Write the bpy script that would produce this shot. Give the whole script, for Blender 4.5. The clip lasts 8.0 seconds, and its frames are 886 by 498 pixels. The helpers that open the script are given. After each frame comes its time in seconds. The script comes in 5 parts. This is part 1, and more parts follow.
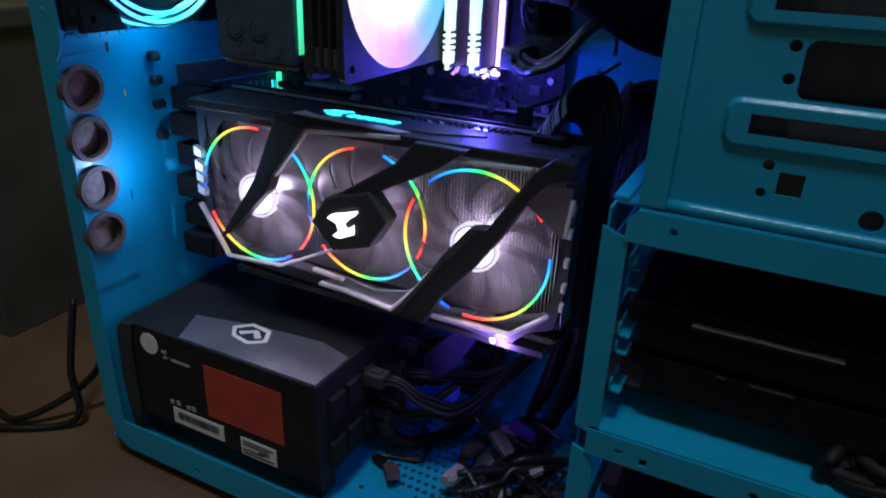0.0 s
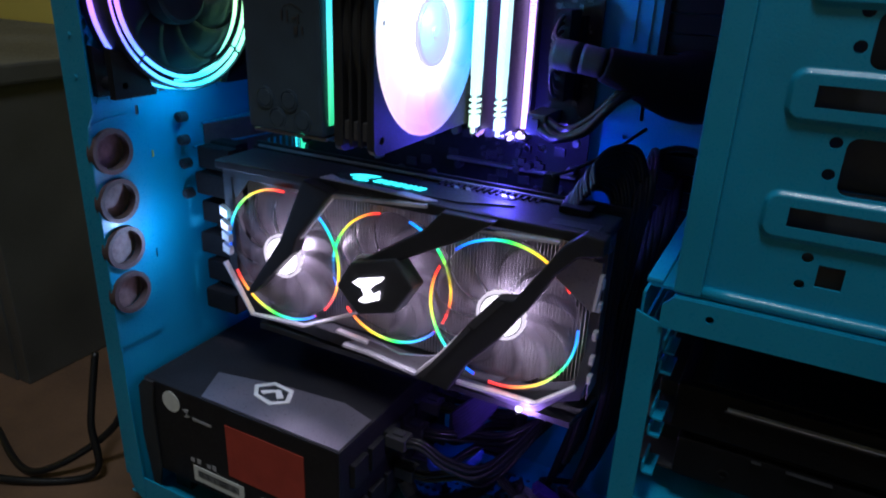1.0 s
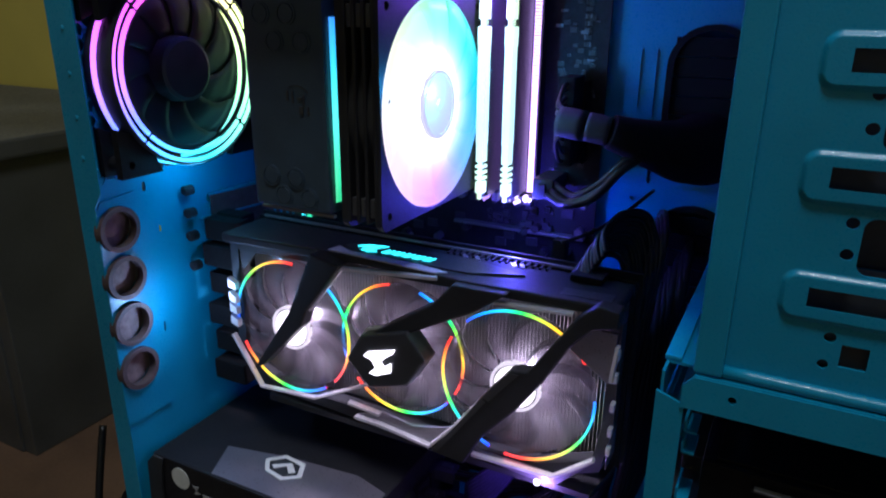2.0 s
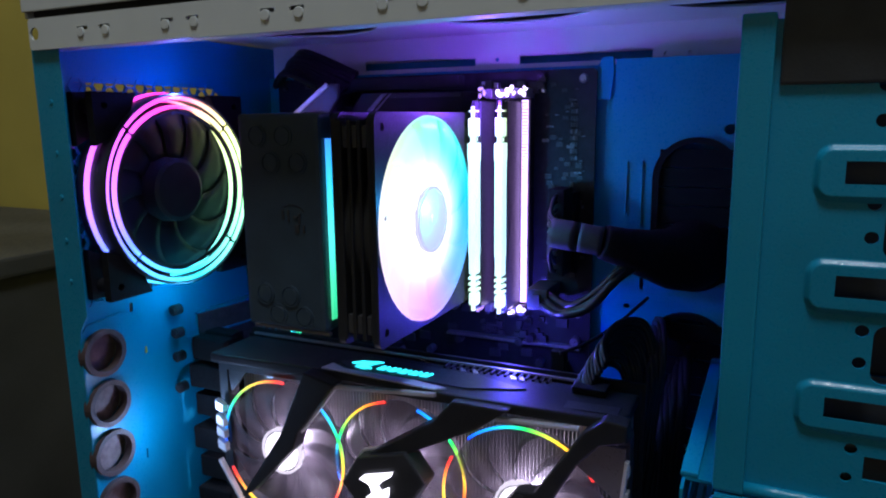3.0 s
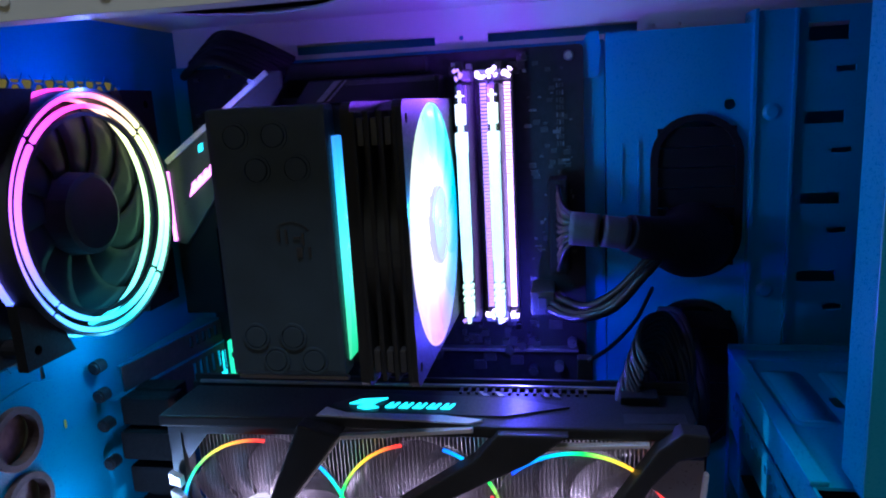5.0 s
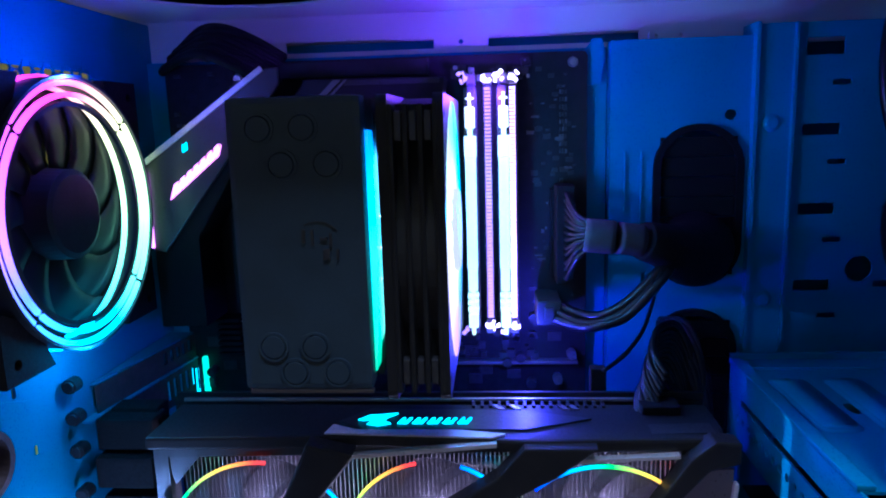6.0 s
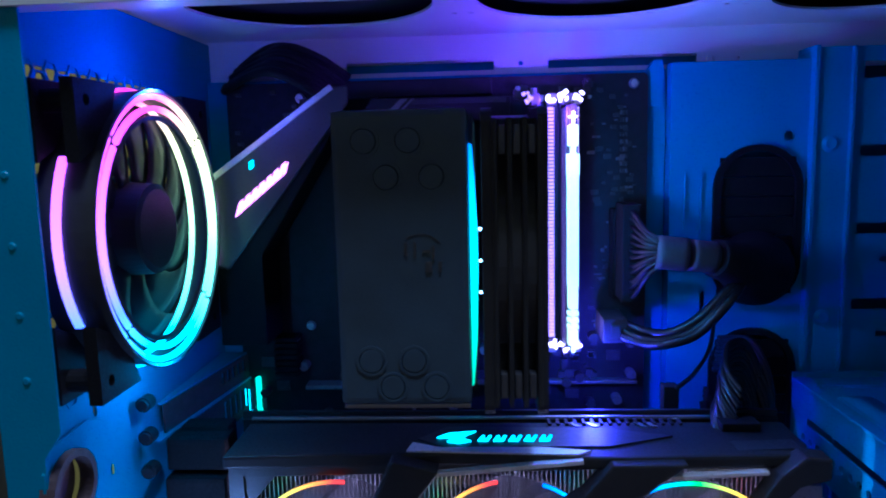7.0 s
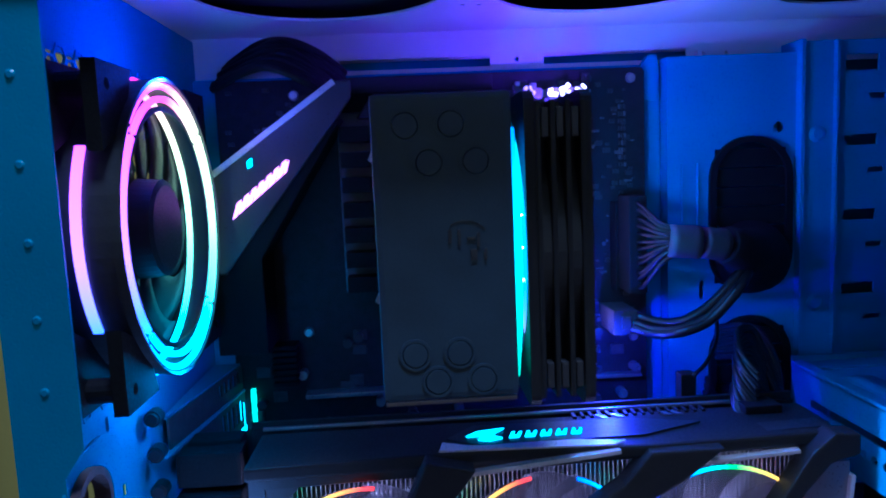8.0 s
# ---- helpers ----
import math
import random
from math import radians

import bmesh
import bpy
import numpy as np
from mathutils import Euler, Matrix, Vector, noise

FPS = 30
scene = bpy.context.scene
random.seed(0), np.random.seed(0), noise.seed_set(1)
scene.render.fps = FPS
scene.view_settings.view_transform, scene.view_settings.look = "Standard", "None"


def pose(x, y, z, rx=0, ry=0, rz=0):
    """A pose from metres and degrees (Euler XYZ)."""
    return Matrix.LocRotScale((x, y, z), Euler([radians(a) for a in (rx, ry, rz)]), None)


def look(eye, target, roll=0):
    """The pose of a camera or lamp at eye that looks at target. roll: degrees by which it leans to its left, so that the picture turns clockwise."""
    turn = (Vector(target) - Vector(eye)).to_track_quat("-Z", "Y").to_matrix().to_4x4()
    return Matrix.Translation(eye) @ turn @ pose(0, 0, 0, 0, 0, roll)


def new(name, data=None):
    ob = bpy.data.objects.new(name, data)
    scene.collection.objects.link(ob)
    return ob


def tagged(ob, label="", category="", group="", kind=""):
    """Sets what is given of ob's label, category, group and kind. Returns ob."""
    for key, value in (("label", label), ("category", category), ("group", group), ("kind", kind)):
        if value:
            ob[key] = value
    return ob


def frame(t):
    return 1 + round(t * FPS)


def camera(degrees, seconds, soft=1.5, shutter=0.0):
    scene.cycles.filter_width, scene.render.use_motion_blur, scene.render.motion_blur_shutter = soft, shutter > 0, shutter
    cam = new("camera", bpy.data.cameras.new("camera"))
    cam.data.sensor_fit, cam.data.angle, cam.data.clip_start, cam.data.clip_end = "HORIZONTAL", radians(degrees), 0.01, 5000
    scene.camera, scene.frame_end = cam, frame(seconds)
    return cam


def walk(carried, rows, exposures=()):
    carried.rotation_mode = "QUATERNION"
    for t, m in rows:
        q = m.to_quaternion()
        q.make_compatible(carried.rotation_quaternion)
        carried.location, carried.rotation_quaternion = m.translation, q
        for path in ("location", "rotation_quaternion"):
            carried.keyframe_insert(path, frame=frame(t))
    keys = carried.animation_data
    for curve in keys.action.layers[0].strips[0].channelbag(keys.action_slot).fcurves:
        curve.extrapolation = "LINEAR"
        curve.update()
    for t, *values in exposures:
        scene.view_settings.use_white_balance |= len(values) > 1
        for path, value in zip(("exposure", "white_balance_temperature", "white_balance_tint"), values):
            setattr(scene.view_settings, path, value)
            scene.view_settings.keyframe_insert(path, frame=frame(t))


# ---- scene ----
cam = camera(64.8, 8.0, soft=2.0, shutter=0.4)
PATH = [
    (0, (0.007, -0.022, 0.375), (-0.788, 1.623, -0.439), 2.4),
    (0.5, (-0.001, -0.017, 0.387), (-0.823, 1.621, -0.413), 1.9),
    (1, (-0.007, -0.017, 0.397), (-0.843, 1.638, -0.354), 2.4),
    (1.5, (-0.011, -0.014, 0.403), (-0.851, 1.666, -0.285), 1.8),
    (1.7, (-0.013, -0.011, 0.411), (-0.862, 1.665, -0.276), 1.2),
    (2.8, (-0.022, -0.009, 0.417), (-0.885, 1.747, 0.001), -0.3),
    (3, (-0.026, -0.01, 0.418), (-0.87, 1.767, 0.055), -0.6),
    (3.5, (-0.047, -0.004, 0.419), (-0.803, 1.815, 0.075), -1.5),
    (4, (-0.076, 0.001, 0.421), (-0.718, 1.857, 0.045), -1.9),
    (4.5, (-0.111, 0.007, 0.42), (-0.599, 1.906, 0.026), -2.7),
    (5.8, (-0.172, 0.025, 0.416), (-0.372, 1.973, 0.009), -2.2),
    (6, (-0.183, 0.024, 0.411), (-0.334, 1.986, 0.057), -1.7),
    (6.5, (-0.202, 0.023, 0.411), (-0.319, 1.992, 0.078), -1.7),
    (7, (-0.227, 0.02, 0.406), (-0.336, 1.998, 0.134), -1.4),
    (7.5, (-0.248, 0.021, 0.403), (-0.269, 2.008, 0.172), -1.8),
    (8, (-0.27, 0.027, 0.395), (-0.177, 2.012, 0.168), -2.5),
]
walk(cam, [(t, look(eye, target, roll)) for t, eye, target, roll in PATH], [(0.0, 0.15, 5900, 16), (4.5, 0.15, 5800, 16), (6.0, 0.35, 4700, 24), (7.0, 0.4, 4500, 24), (7.5, 0.2, 4500, 24), (8.0, 0.55, 4100, 24)])

# ---------- light ----------
world = bpy.data.worlds.new("world")
scene.world = world
world.use_nodes = True
world.node_tree.nodes["Background"].inputs[0].default_value = (0.30, 0.42, 0.55, 1)
world.node_tree.nodes["Background"].inputs[1].default_value = 0.02
scene.view_settings.exposure = 0.0


def lamp(name, kind, at, energy, color, size=0.01, target=None):
    d = bpy.data.lights.new(name, kind)
    d.energy, d.color = energy, color
    if kind == "AREA":
        d.size = size
    else:
        d.shadow_soft_size = size
    ob = new(name, d)
    ob.matrix_world = look(at, target) if target else Matrix.Translation(at)
    return ob


# the room's own dim lamp, above and behind the viewer
lamp("room_light", "AREA", (0.02, -0.27, 2.15), 14.5, (0.92, 1.0, 1.0), 0.35, (0.0, 0.3, 0.3))
# light given off by the coloured fans, memory and board
lamp("memory_light", "POINT", (-0.184, 0.385, 0.425), 0.17, (0.26, 0.07, 1.0), 0.002)
lamp("memory_light", "POINT", (-0.168, 0.386, 0.294), 0.17, (0.10, 0.08, 1.0), 0.002)
lamp("cooler_fan_light", "POINT", (-0.194, 0.335, 0.37), 0.17, (0.05, 0.44, 1.0), 0.002)
lamp("rear_fan_light", "POINT", (-0.362, 0.322, 0.436), 0.055, (0.10, 0.16, 1.0), 0.002)
lamp("rear_fan_light", "POINT", (-0.362, 0.318, 0.312), 0.05, (0.08, 0.52, 0.85), 0.002)
lamp("card_light", "POINT", (-0.362, 0.284, 0.222), 0.08, (0.40, 0.62, 1.0), 0.002)
for cx in (-0.290, -0.212, -0.133):
    lamp("card_fan_light", "POINT", (cx, 0.3300, 0.216), 0.15, (1.0, 0.80, 1.0), 0.002)
    lamp("card_rim_light", "POINT", (cx + 0.02, 0.303, 0.190), 0.022, (1.0, 0.84, 1.0), 0.002)
lamp("card_corner_light", "POINT", (-0.118, 0.306, 0.148), 0.09, (0.45, 0.25, 1.0), 0.002)


# ---------- materials ----------
def node_mat(name):
    m = bpy.data.materials.new(name)
    m.use_nodes = True
    return m, m.node_tree.nodes, m.node_tree.links


def mat(name, base, rough=0.5, metal=0.0, var=0.25, scale=60.0, bump=0.15, fine=900.0, coat=0.0, trans=0.0, spec=0.5):
    m, n, l = node_mat(name)
    p = n["Principled BSDF"]
    p.inputs["Metallic"].default_value = metal
    p.inputs["Coat Weight"].default_value = coat
    p.inputs["Transmission Weight"].default_value = trans
    p.inputs["Specular IOR Level"].default_value = spec
    tc = n.new("ShaderNodeTexCoord")
    big = n.new("ShaderNodeTexNoise")
    big.inputs["Scale"].default_value, big.inputs["Detail"].default_value = scale, 6
    small = n.new("ShaderNodeTexNoise")
    small.inputs["Scale"].default_value, small.inputs["Detail"].default_value = fine, 3
    l.new(tc.outputs["Object"], big.inputs["Vector"])
    l.new(tc.outputs["Object"], small.inputs["Vector"])
    ramp = n.new("ShaderNodeMapRange")
    ramp.inputs["From Min"].default_value, ramp.inputs["From Max"].default_value = 0.3, 0.7
    ramp.inputs["To Min"].default_value, ramp.inputs["To Max"].default_value = 1 - var, 1 + var * 0.5
    l.new(big.outputs["Fac"], ramp.inputs["Value"])
    mix = n.new("ShaderNodeVectorMath")
    mix.operation = "SCALE"
    mix.inputs[0].default_value = base
    l.new(ramp.outputs["Result"], mix.inputs["Scale"])
    l.new(mix.outputs[0], p.inputs["Base Color"])
    rr = n.new("ShaderNodeMapRange")
    rr.inputs["From Min"].default_value, rr.inputs["From Max"].default_value = 0.3, 0.7
    rr.inputs["To Min"].default_value, rr.inputs["To Max"].default_value = max(0.02, rough - 0.1), min(1, rough + 0.1)
    l.new(small.outputs["Fac"], rr.inputs["Value"])
    l.new(rr.outputs["Result"], p.inputs["Roughness"])
    if bump:
        b = n.new("ShaderNodeBump")
        b.inputs["Strength"].default_value, b.inputs["Distance"].default_value = bump, 0.0006
        l.new(small.outputs["Fac"], b.inputs["Height"])
        l.new(b.outputs["Normal"], p.inputs["Normal"])
    return m


def glow(name, color, strength):
    m, n, l = node_mat(name)
    p = n["Principled BSDF"]
    p.inputs["Base Color"].default_value = (0.15, 0.15, 0.15, 1)
    p.inputs["Roughness"].default_value = 0.4
    p.inputs["Emission Color"].default_value = (*color, 1)
    p.inputs["Emission Strength"].default_value = strength
    return m


def hue_glow(name, axes, stops, strength, turns=1.0, phase=0.0, centre=None, core=None):
    """A diffuser whose colour runs round its own centre. axes: the two object axes of its plane."""
    m, n, l = node_mat(name)
    p = n["Principled BSDF"]
    p.inputs["Base Color"].default_value = (0.10, 0.10, 0.10, 1)
    tc, sep = n.new("ShaderNodeTexCoord"), n.new("ShaderNodeSeparateXYZ")
    if centre:
        geo, sub = n.new("ShaderNodeNewGeometry"), n.new("ShaderNodeVectorMath")
        sub.operation = "SUBTRACT"
        sub.inputs[1].default_value = centre
        l.new(geo.outputs["Position"], sub.inputs[0])
        l.new(sub.outputs[0], sep.inputs[0])
    else:
        l.new(tc.outputs["Object"], sep.inputs[0])
    at = n.new("ShaderNodeMath")
    at.operation = "ARCTAN2"
    l.new(sep.outputs[axes[1]], at.inputs[0])
    l.new(sep.outputs[axes[0]], at.inputs[1])
    k = n.new("ShaderNodeMath")
    k.operation = "MULTIPLY_ADD"
    k.inputs[1].default_value, k.inputs[2].default_value = turns / (2 * math.pi), phase + 4
    l.new(at.outputs[0], k.inputs[0])
    fr = n.new("ShaderNodeMath")
    fr.operation = "FRACT"
    l.new(k.outputs[0], fr.inputs[0])
    cr = n.new("ShaderNodeValToRGB")
    e = cr.color_ramp.elements
    for i, (pos, col) in enumerate(stops):
        el = e[i] if i < 2 else e.new(pos)
        el.position, el.color = pos, (*col, 1)
    l.new(fr.outputs[0], cr.inputs[0])
    p.inputs["Emission Strength"].default_value = strength
    if not core:
        l.new(cr.outputs[0], p.inputs["Emission Color"])
        return m
    # the lamps sit round the hub: nearer to it the diffuser is whiter and brighter
    dist, mr, mx = n.new("ShaderNodeVectorMath"), n.new("ShaderNodeMapRange"), n.new("ShaderNodeMix")
    dist.operation = "LENGTH"
    l.new(sub.outputs[0], dist.inputs[0])
    mr.interpolation_type = "SMOOTHSTEP"
    mr.inputs["From Min"].default_value, mr.inputs["From Max"].default_value = core
    mr.inputs["To Min"].default_value, mr.inputs["To Max"].default_value = 1.0, 0.0
    l.new(dist.outputs["Value"], mr.inputs["Value"])
    mx.data_type = "RGBA"
    l.new(mr.outputs["Result"], mx.inputs[0])
    l.new(cr.outputs[0], mx.inputs[6])
    mx.inputs[7].default_value = (1.0, 0.97, 1.0, 1)
    l.new(mx.outputs[2], p.inputs["Emission Color"])
    k2 = n.new("ShaderNodeMath")
    k2.operation = "MULTIPLY_ADD"
    k2.inputs[1].default_value, k2.inputs[2].default_value = strength * 1.0, strength
    l.new(mr.outputs["Result"], k2.inputs[0])
    l.new(k2.outputs[0], p.inputs["Emission Strength"])
    return m


def up_glow(name, stops, strength, z0, z1):
    """A diffuser whose colour runs along its height."""
    m, n, l = node_mat(name)
    p = n["Principled BSDF"]
    p.inputs["Base Color"].default_value = (0.5, 0.5, 0.5, 1)
    tc, sep, mr = n.new("ShaderNodeTexCoord"), n.new("ShaderNodeSeparateXYZ"), n.new("ShaderNodeMapRange")
    l.new(tc.outputs["Object"], sep.inputs[0])
    mr.inputs["From Min"].default_value, mr.inputs["From Max"].default_value = z0, z1
    l.new(sep.outputs[2], mr.inputs["Value"])
    cr = n.new("ShaderNodeValToRGB")
    e = cr.color_ramp.elements
    for i, (pos, col) in enumerate(stops):
        el = e[i] if i < 2 else e.new(pos)
        el.position, el.color = pos, (*col, 1)
    l.new(mr.outputs["Result"], cr.inputs[0])
    l.new(cr.outputs[0], p.inputs["Emission Color"])
    p.inputs["Emission Strength"].default_value = strength
    return m


def smoke(name, color, clear, rough=0.35):
    """Tinted plastic that lets part of the light through."""
    m, n, l = node_mat(name)
    p = n["Principled BSDF"]
    p.inputs["Base Color"].default_value = (*color, 1)
    p.inputs["Roughness"].default_value = rough
    tr, tl = n.new("ShaderNodeBsdfTransparent"), n.new("ShaderNodeBsdfTranslucent")
    tl.inputs[0].default_value = (*color, 1)
    a, b = n.new("ShaderNodeMixShader"), n.new("ShaderNodeMixShader")
    a.inputs[0].default_value, b.inputs[0].default_value = 0.5, clear
    l.new(p.outputs[0], a.inputs[1])
    l.new(tl.outputs[0], a.inputs[2])
    l.new(a.outputs[0], b.inputs[1])
    l.new(tr.outputs[0], b.inputs[2])
    l.new(b.outputs[0], n["Material Output"].inputs[0])
    return m


BLUE = mat("blue_paint", (0.010, 0.25, 0.42), 0.33, var=0.16, scale=14, bump=0.16, fine=1100, coat=0.08, spec=0.38)
WHITE = mat("white_paint", (0.66, 0.68, 0.66), 0.42, var=0.08, scale=18, bump=0.1, fine=1500)
BLACK = mat("black_plastic", (0.026, 0.028, 0.033), 0.42, var=0.3, scale=80, bump=0.15)
MATTE = mat("matte_black_rubber", (0.02, 0.02, 0.021), 0.75, var=0.3, scale=120, bump=0.3, fine=1500)
GUN = mat("dark_grey_shroud", (0.05, 0.05, 0.056), 0.36, 0.2, var=0.2, scale=50, bump=0.15)
SILVER = mat("brushed_silver_trim", (0.75, 0.72, 0.76), 0.34, 0.35, var=0.15, scale=90, bump=0.1)
SATIN = mat("satin_silver_panel", (0.24, 0.23, 0.265), 0.36, 0.7, var=0.12, scale=40, bump=0.02)
# black cover; the bluish haze over it is mixed into the base colour
COVER = mat("satin_black_cover_blue_haze", (0.028, 0.052, 0.080), 0.52, var=0.2, scale=60, bump=0.12)
DEEP = mat("deep_black_rubber", (0.005, 0.005, 0.006), 0.8, var=0.3, scale=120, bump=0.2, spec=0.2)
STEEL = mat("zinc_steel", (0.45, 0.46, 0.48), 0.35, 0.9, var=0.2, scale=70)
FIN = mat("aluminium_fins", (0.5, 0.5, 0.52), 0.38, 0.85, var=0.2, scale=120)
RUBBER = mat("dusty_rubber", (0.07, 0.045, 0.045), 0.7, var=0.35, scale=160, bump=0.35)
DUSTY = mat("dusty_rubber_inside", (0.16, 0.11, 0.105), 0.8, var=0.4, scale=200, bump=0.3)
PCB = mat("black_circuit_board", (0.011, 0.011, 0.014), 0.6, var=0.5, scale=220, bump=0.3, spec=0.3)
TIN = mat("tinned_component", (0.16, 0.16, 0.18), 0.35, 0.6, var=0.2, scale=300)
CHIP = mat("grey_component", (0.05, 0.05, 0.055), 0.45, 0.3, var=0.3, scale=300)
RED = mat("red_label", (0.37, 0.045, 0.028), 0.55, var=0.15, scale=60, bump=0.05)
LABEL = mat("white_label", (0.62, 0.63, 0.60), 0.55, var=0.1, scale=200, bump=0.05)
INK = mat("printed_ink", (0.06, 0.06, 0.065), 0.6, var=0.1, scale=100, bump=0)
GREYINK = mat("grey_print", (0.33, 0.33, 0.34), 0.55, var=0.2, scale=200, bump=0)
FLOORM = mat("brown_floor", (0.11, 0.06, 0.034), 0.55, var=0.45, scale=9, bump=0.25, fine=260)
YELLOW = mat("yellow_wall_paint", (0.55, 0.44, 0.08), 0.8, var=0.12, scale=6, bump=0.25, fine=300)
GREY = mat("grey_laminate", (0.065, 0.065, 0.062), 0.5, var=0.35, scale=11, bump=0.12, fine=500)
ROOM = mat("room_paint", (0.74, 0.75, 0.74), 0.85, var=0.1, scale=3, bump=0.2, fine=200)
GREYWRAP = mat("grey_tape", (0.030, 0.029, 0.033), 0.65, var=0.25, scale=150, bump=0.2)
CABLE = mat("black_cable", (0.007, 0.007, 0.008), 0.36, var=0.25, scale=300, bump=0.1, spec=0.3)
WIRE = mat("grey_cable", (0.014, 0.014, 0.016), 0.45, var=0.3, scale=300, bump=0.1, spec=0.3)
SLEEVE = mat("dull_black_wire", (0.007, 0.007, 0.008), 0.65, var=0.3, scale=300, bump=0.1, spec=0.25)
NYLON = mat("translucent_white_connector", (0.22, 0.21, 0.23), 0.4, var=0.15, scale=200, bump=0.1)
DRIVE = mat("drive_casting", (0.006, 0.006, 0.007), 0.6, var=0.3, scale=60, spec=0.12)
# grey cable and plug plastic with the card's violet light put into the colour
VIOLETLIT = mat("violet_lit_plastic", (0.055, 0.03, 0.19), 0.45, var=0.3, scale=120)
SMOKE = smoke("smoked_fan_blade", (0.045, 0.05, 0.075), 0.04)
CARDBLADE = smoke("grey_fan_blade", (0.15, 0.14, 0.16), 0.42, 0.45)
HOUSING = mat("matt_black_steel", (0.010, 0.010, 0.012), 0.6, var=0.3, scale=70, bump=0.2, spec=0.3)
SHROUD = mat("matt_black_shroud", (0.020, 0.020, 0.023), 0.5, var=0.25, scale=60, bump=0.15, spec=0.28)
BLUEPATCH = mat("blue_lit_patch", (0.02, 0.06, 0.55), 0.45, var=0.2, scale=120)

RAINBOW = [(0.0, (1, 0.02, 0.30)), (1.0, (1, 0.02, 0.30)), (0.16, (0.75, 0.10, 1)), (0.34, (0.12, 0.20, 1)), (0.52, (0.05, 0.85, 1)), (0.70, (0.35, 1, 0.45)), (0.86, (0.9, 1, 0.35))]
RING = hue_glow("rear_fan_ring", (1, 2), RAINBOW, 2.6, 1.0, 0.75)
ARC3 = [(0.0, (1, 0.0, 0.02)), (1.0, (0.01, 0.05, 1)), (0.22, (1, 0.04, 0.02)), (0.42, (1, 0.62, 0.02)), (0.62, (0.03, 1, 0.08)), (0.80, (0.02, 0.45, 1))]
FROST = hue_glow("frosted_fan_blade", (1, 2), [(0.0, (0.0, 0.52, 0.85)), (1.0, (0.0, 0.52, 0.85)), (0.12, (0.02, 0.80, 0.62)), (0.26, (0.30, 1.0, 0.55)), (0.40, (0.95, 1.0, 0.70)), (0.60, (1.0, 0.80, 0.95)), (0.74, (0.80, 0.36, 0.95)), (0.87, (0.16, 0.45, 1.0))], 1.0, 1.0, 0.0, (-0.205, 0.3435, 0.3625), (0.012, 0.049))
HUBGLOW = glow("frosted_hub", (0.60, 0.58, 0.86), 0.85)
WHITEGLOW = glow("white_light", (1.0, 0.93, 1.0), 3.2)
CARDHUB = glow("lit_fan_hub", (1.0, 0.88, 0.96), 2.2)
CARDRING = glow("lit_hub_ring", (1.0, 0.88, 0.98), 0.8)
STICK = up_glow("memory_diffuser", [(0.0, (0.70, 1.0, 0.40)), (1.0, (0.75, 0.95, 0.40)), (0.35, (0.52, 0.88, 1.0)), (0.7, (0.62, 0.98, 0.85))], 1.25, -0.065, 0.065)
VIOLET = glow("violet_light", (0.66, 0.40, 1.0), 3.4)
SPARK = glow("pale_violet_spark", (0.80, 0.62, 1.0), 4.5)
VIOLETLOW = glow("violet_slot_light", (0.50, 0.26, 1.0), 1.5)
GLARE = glow("cyan_white_glare", (0.45, 0.92, 1.0), 8.0)
PINK = glow("pink_light", (1.0, 0.30, 0.85), 2.6)
CYAN = glow("cyan_light", (0.05, 0.85, 0.95), 2.2)
GREEN = glow("green_light", (0.05, 0.9, 0.4), 1.2)
STRIP = up_glow("cooler_gap_light", [(0.0, (0.03, 0.55, 0.18)), (1.0, (0.05, 0.25, 0.9)), (0.25, (0.05, 0.85, 0.40)), (0.5, (0.10, 0.95, 0.85)), (0.75, (0.05, 0.70, 1.0))], 1.2, -0.05, 0.05)


# ---------- building helpers ----------
def thing(name, label, category, at=(0, 0, 0), group="", kind=""):
    e = new(name)
    e.empty_display_size = 0.01
    e.location = at
    return tagged(e, label, category, group, kind)


def part(name, bm, material, parent, label="", smooth=False):
    """One mesh under a thing, given in the parent's own coordinates."""
    me = bpy.data.meshes.new(name)
    bmesh.ops.recalc_face_normals(bm, faces=bm.faces)
    bm.to_mesh(me)
    bm.free()
    me.materials.append(material)
    if smooth:
        for p in me.polygons:
            p.use_smooth = True
    ob = new(name, me)
    if parent is not None:
        ob.parent = parent
    if label:
        ob["label"] = label
    return ob


def centred(name, bm, material, parent, c, label="", smooth=False):
    """As part(), with the object's origin at c (the mesh is given round its own origin)."""
    ob = part(name, bm, material, parent, label, smooth)
    ob.location = c
    return ob


def add_box(bm, x0, x1, y0, y1, z0, z1, bevel=0.0):
    r = bmesh.ops.create_cube(bm, size=1)
    bmesh.ops.transform(bm, matrix=Matrix.Translation(((x0 + x1) / 2, (y0 + y1) / 2, (z0 + z1) / 2)) @ Matrix.Diagonal((x1 - x0, y1 - y0, z1 - z0, 1)), verts=r["verts"])
    if bevel:
        edges = {e for v in r["verts"] for e in v.link_edges}
        bmesh.ops.bevel(bm, geom=list(edges), offset=bevel, segments=2, affect="EDGES", profile=0.7)
    return bm


def box(x0, x1, y0, y1, z0, z1, bevel=0.0):
    return add_box(bmesh.new(), x0, x1, y0, y1, z0, z1, bevel)


AX = {"x": Matrix(((0, 0, 1, 0), (1, 0, 0, 0), (0, 1, 0, 0), (0, 0, 0, 1))),
      "y": Matrix(((1, 0, 0, 0), (0, 0, 1, 0), (0, 1, 0, 0), (0, 0, 0, 1))),
      "z": Matrix.Identity(4)}


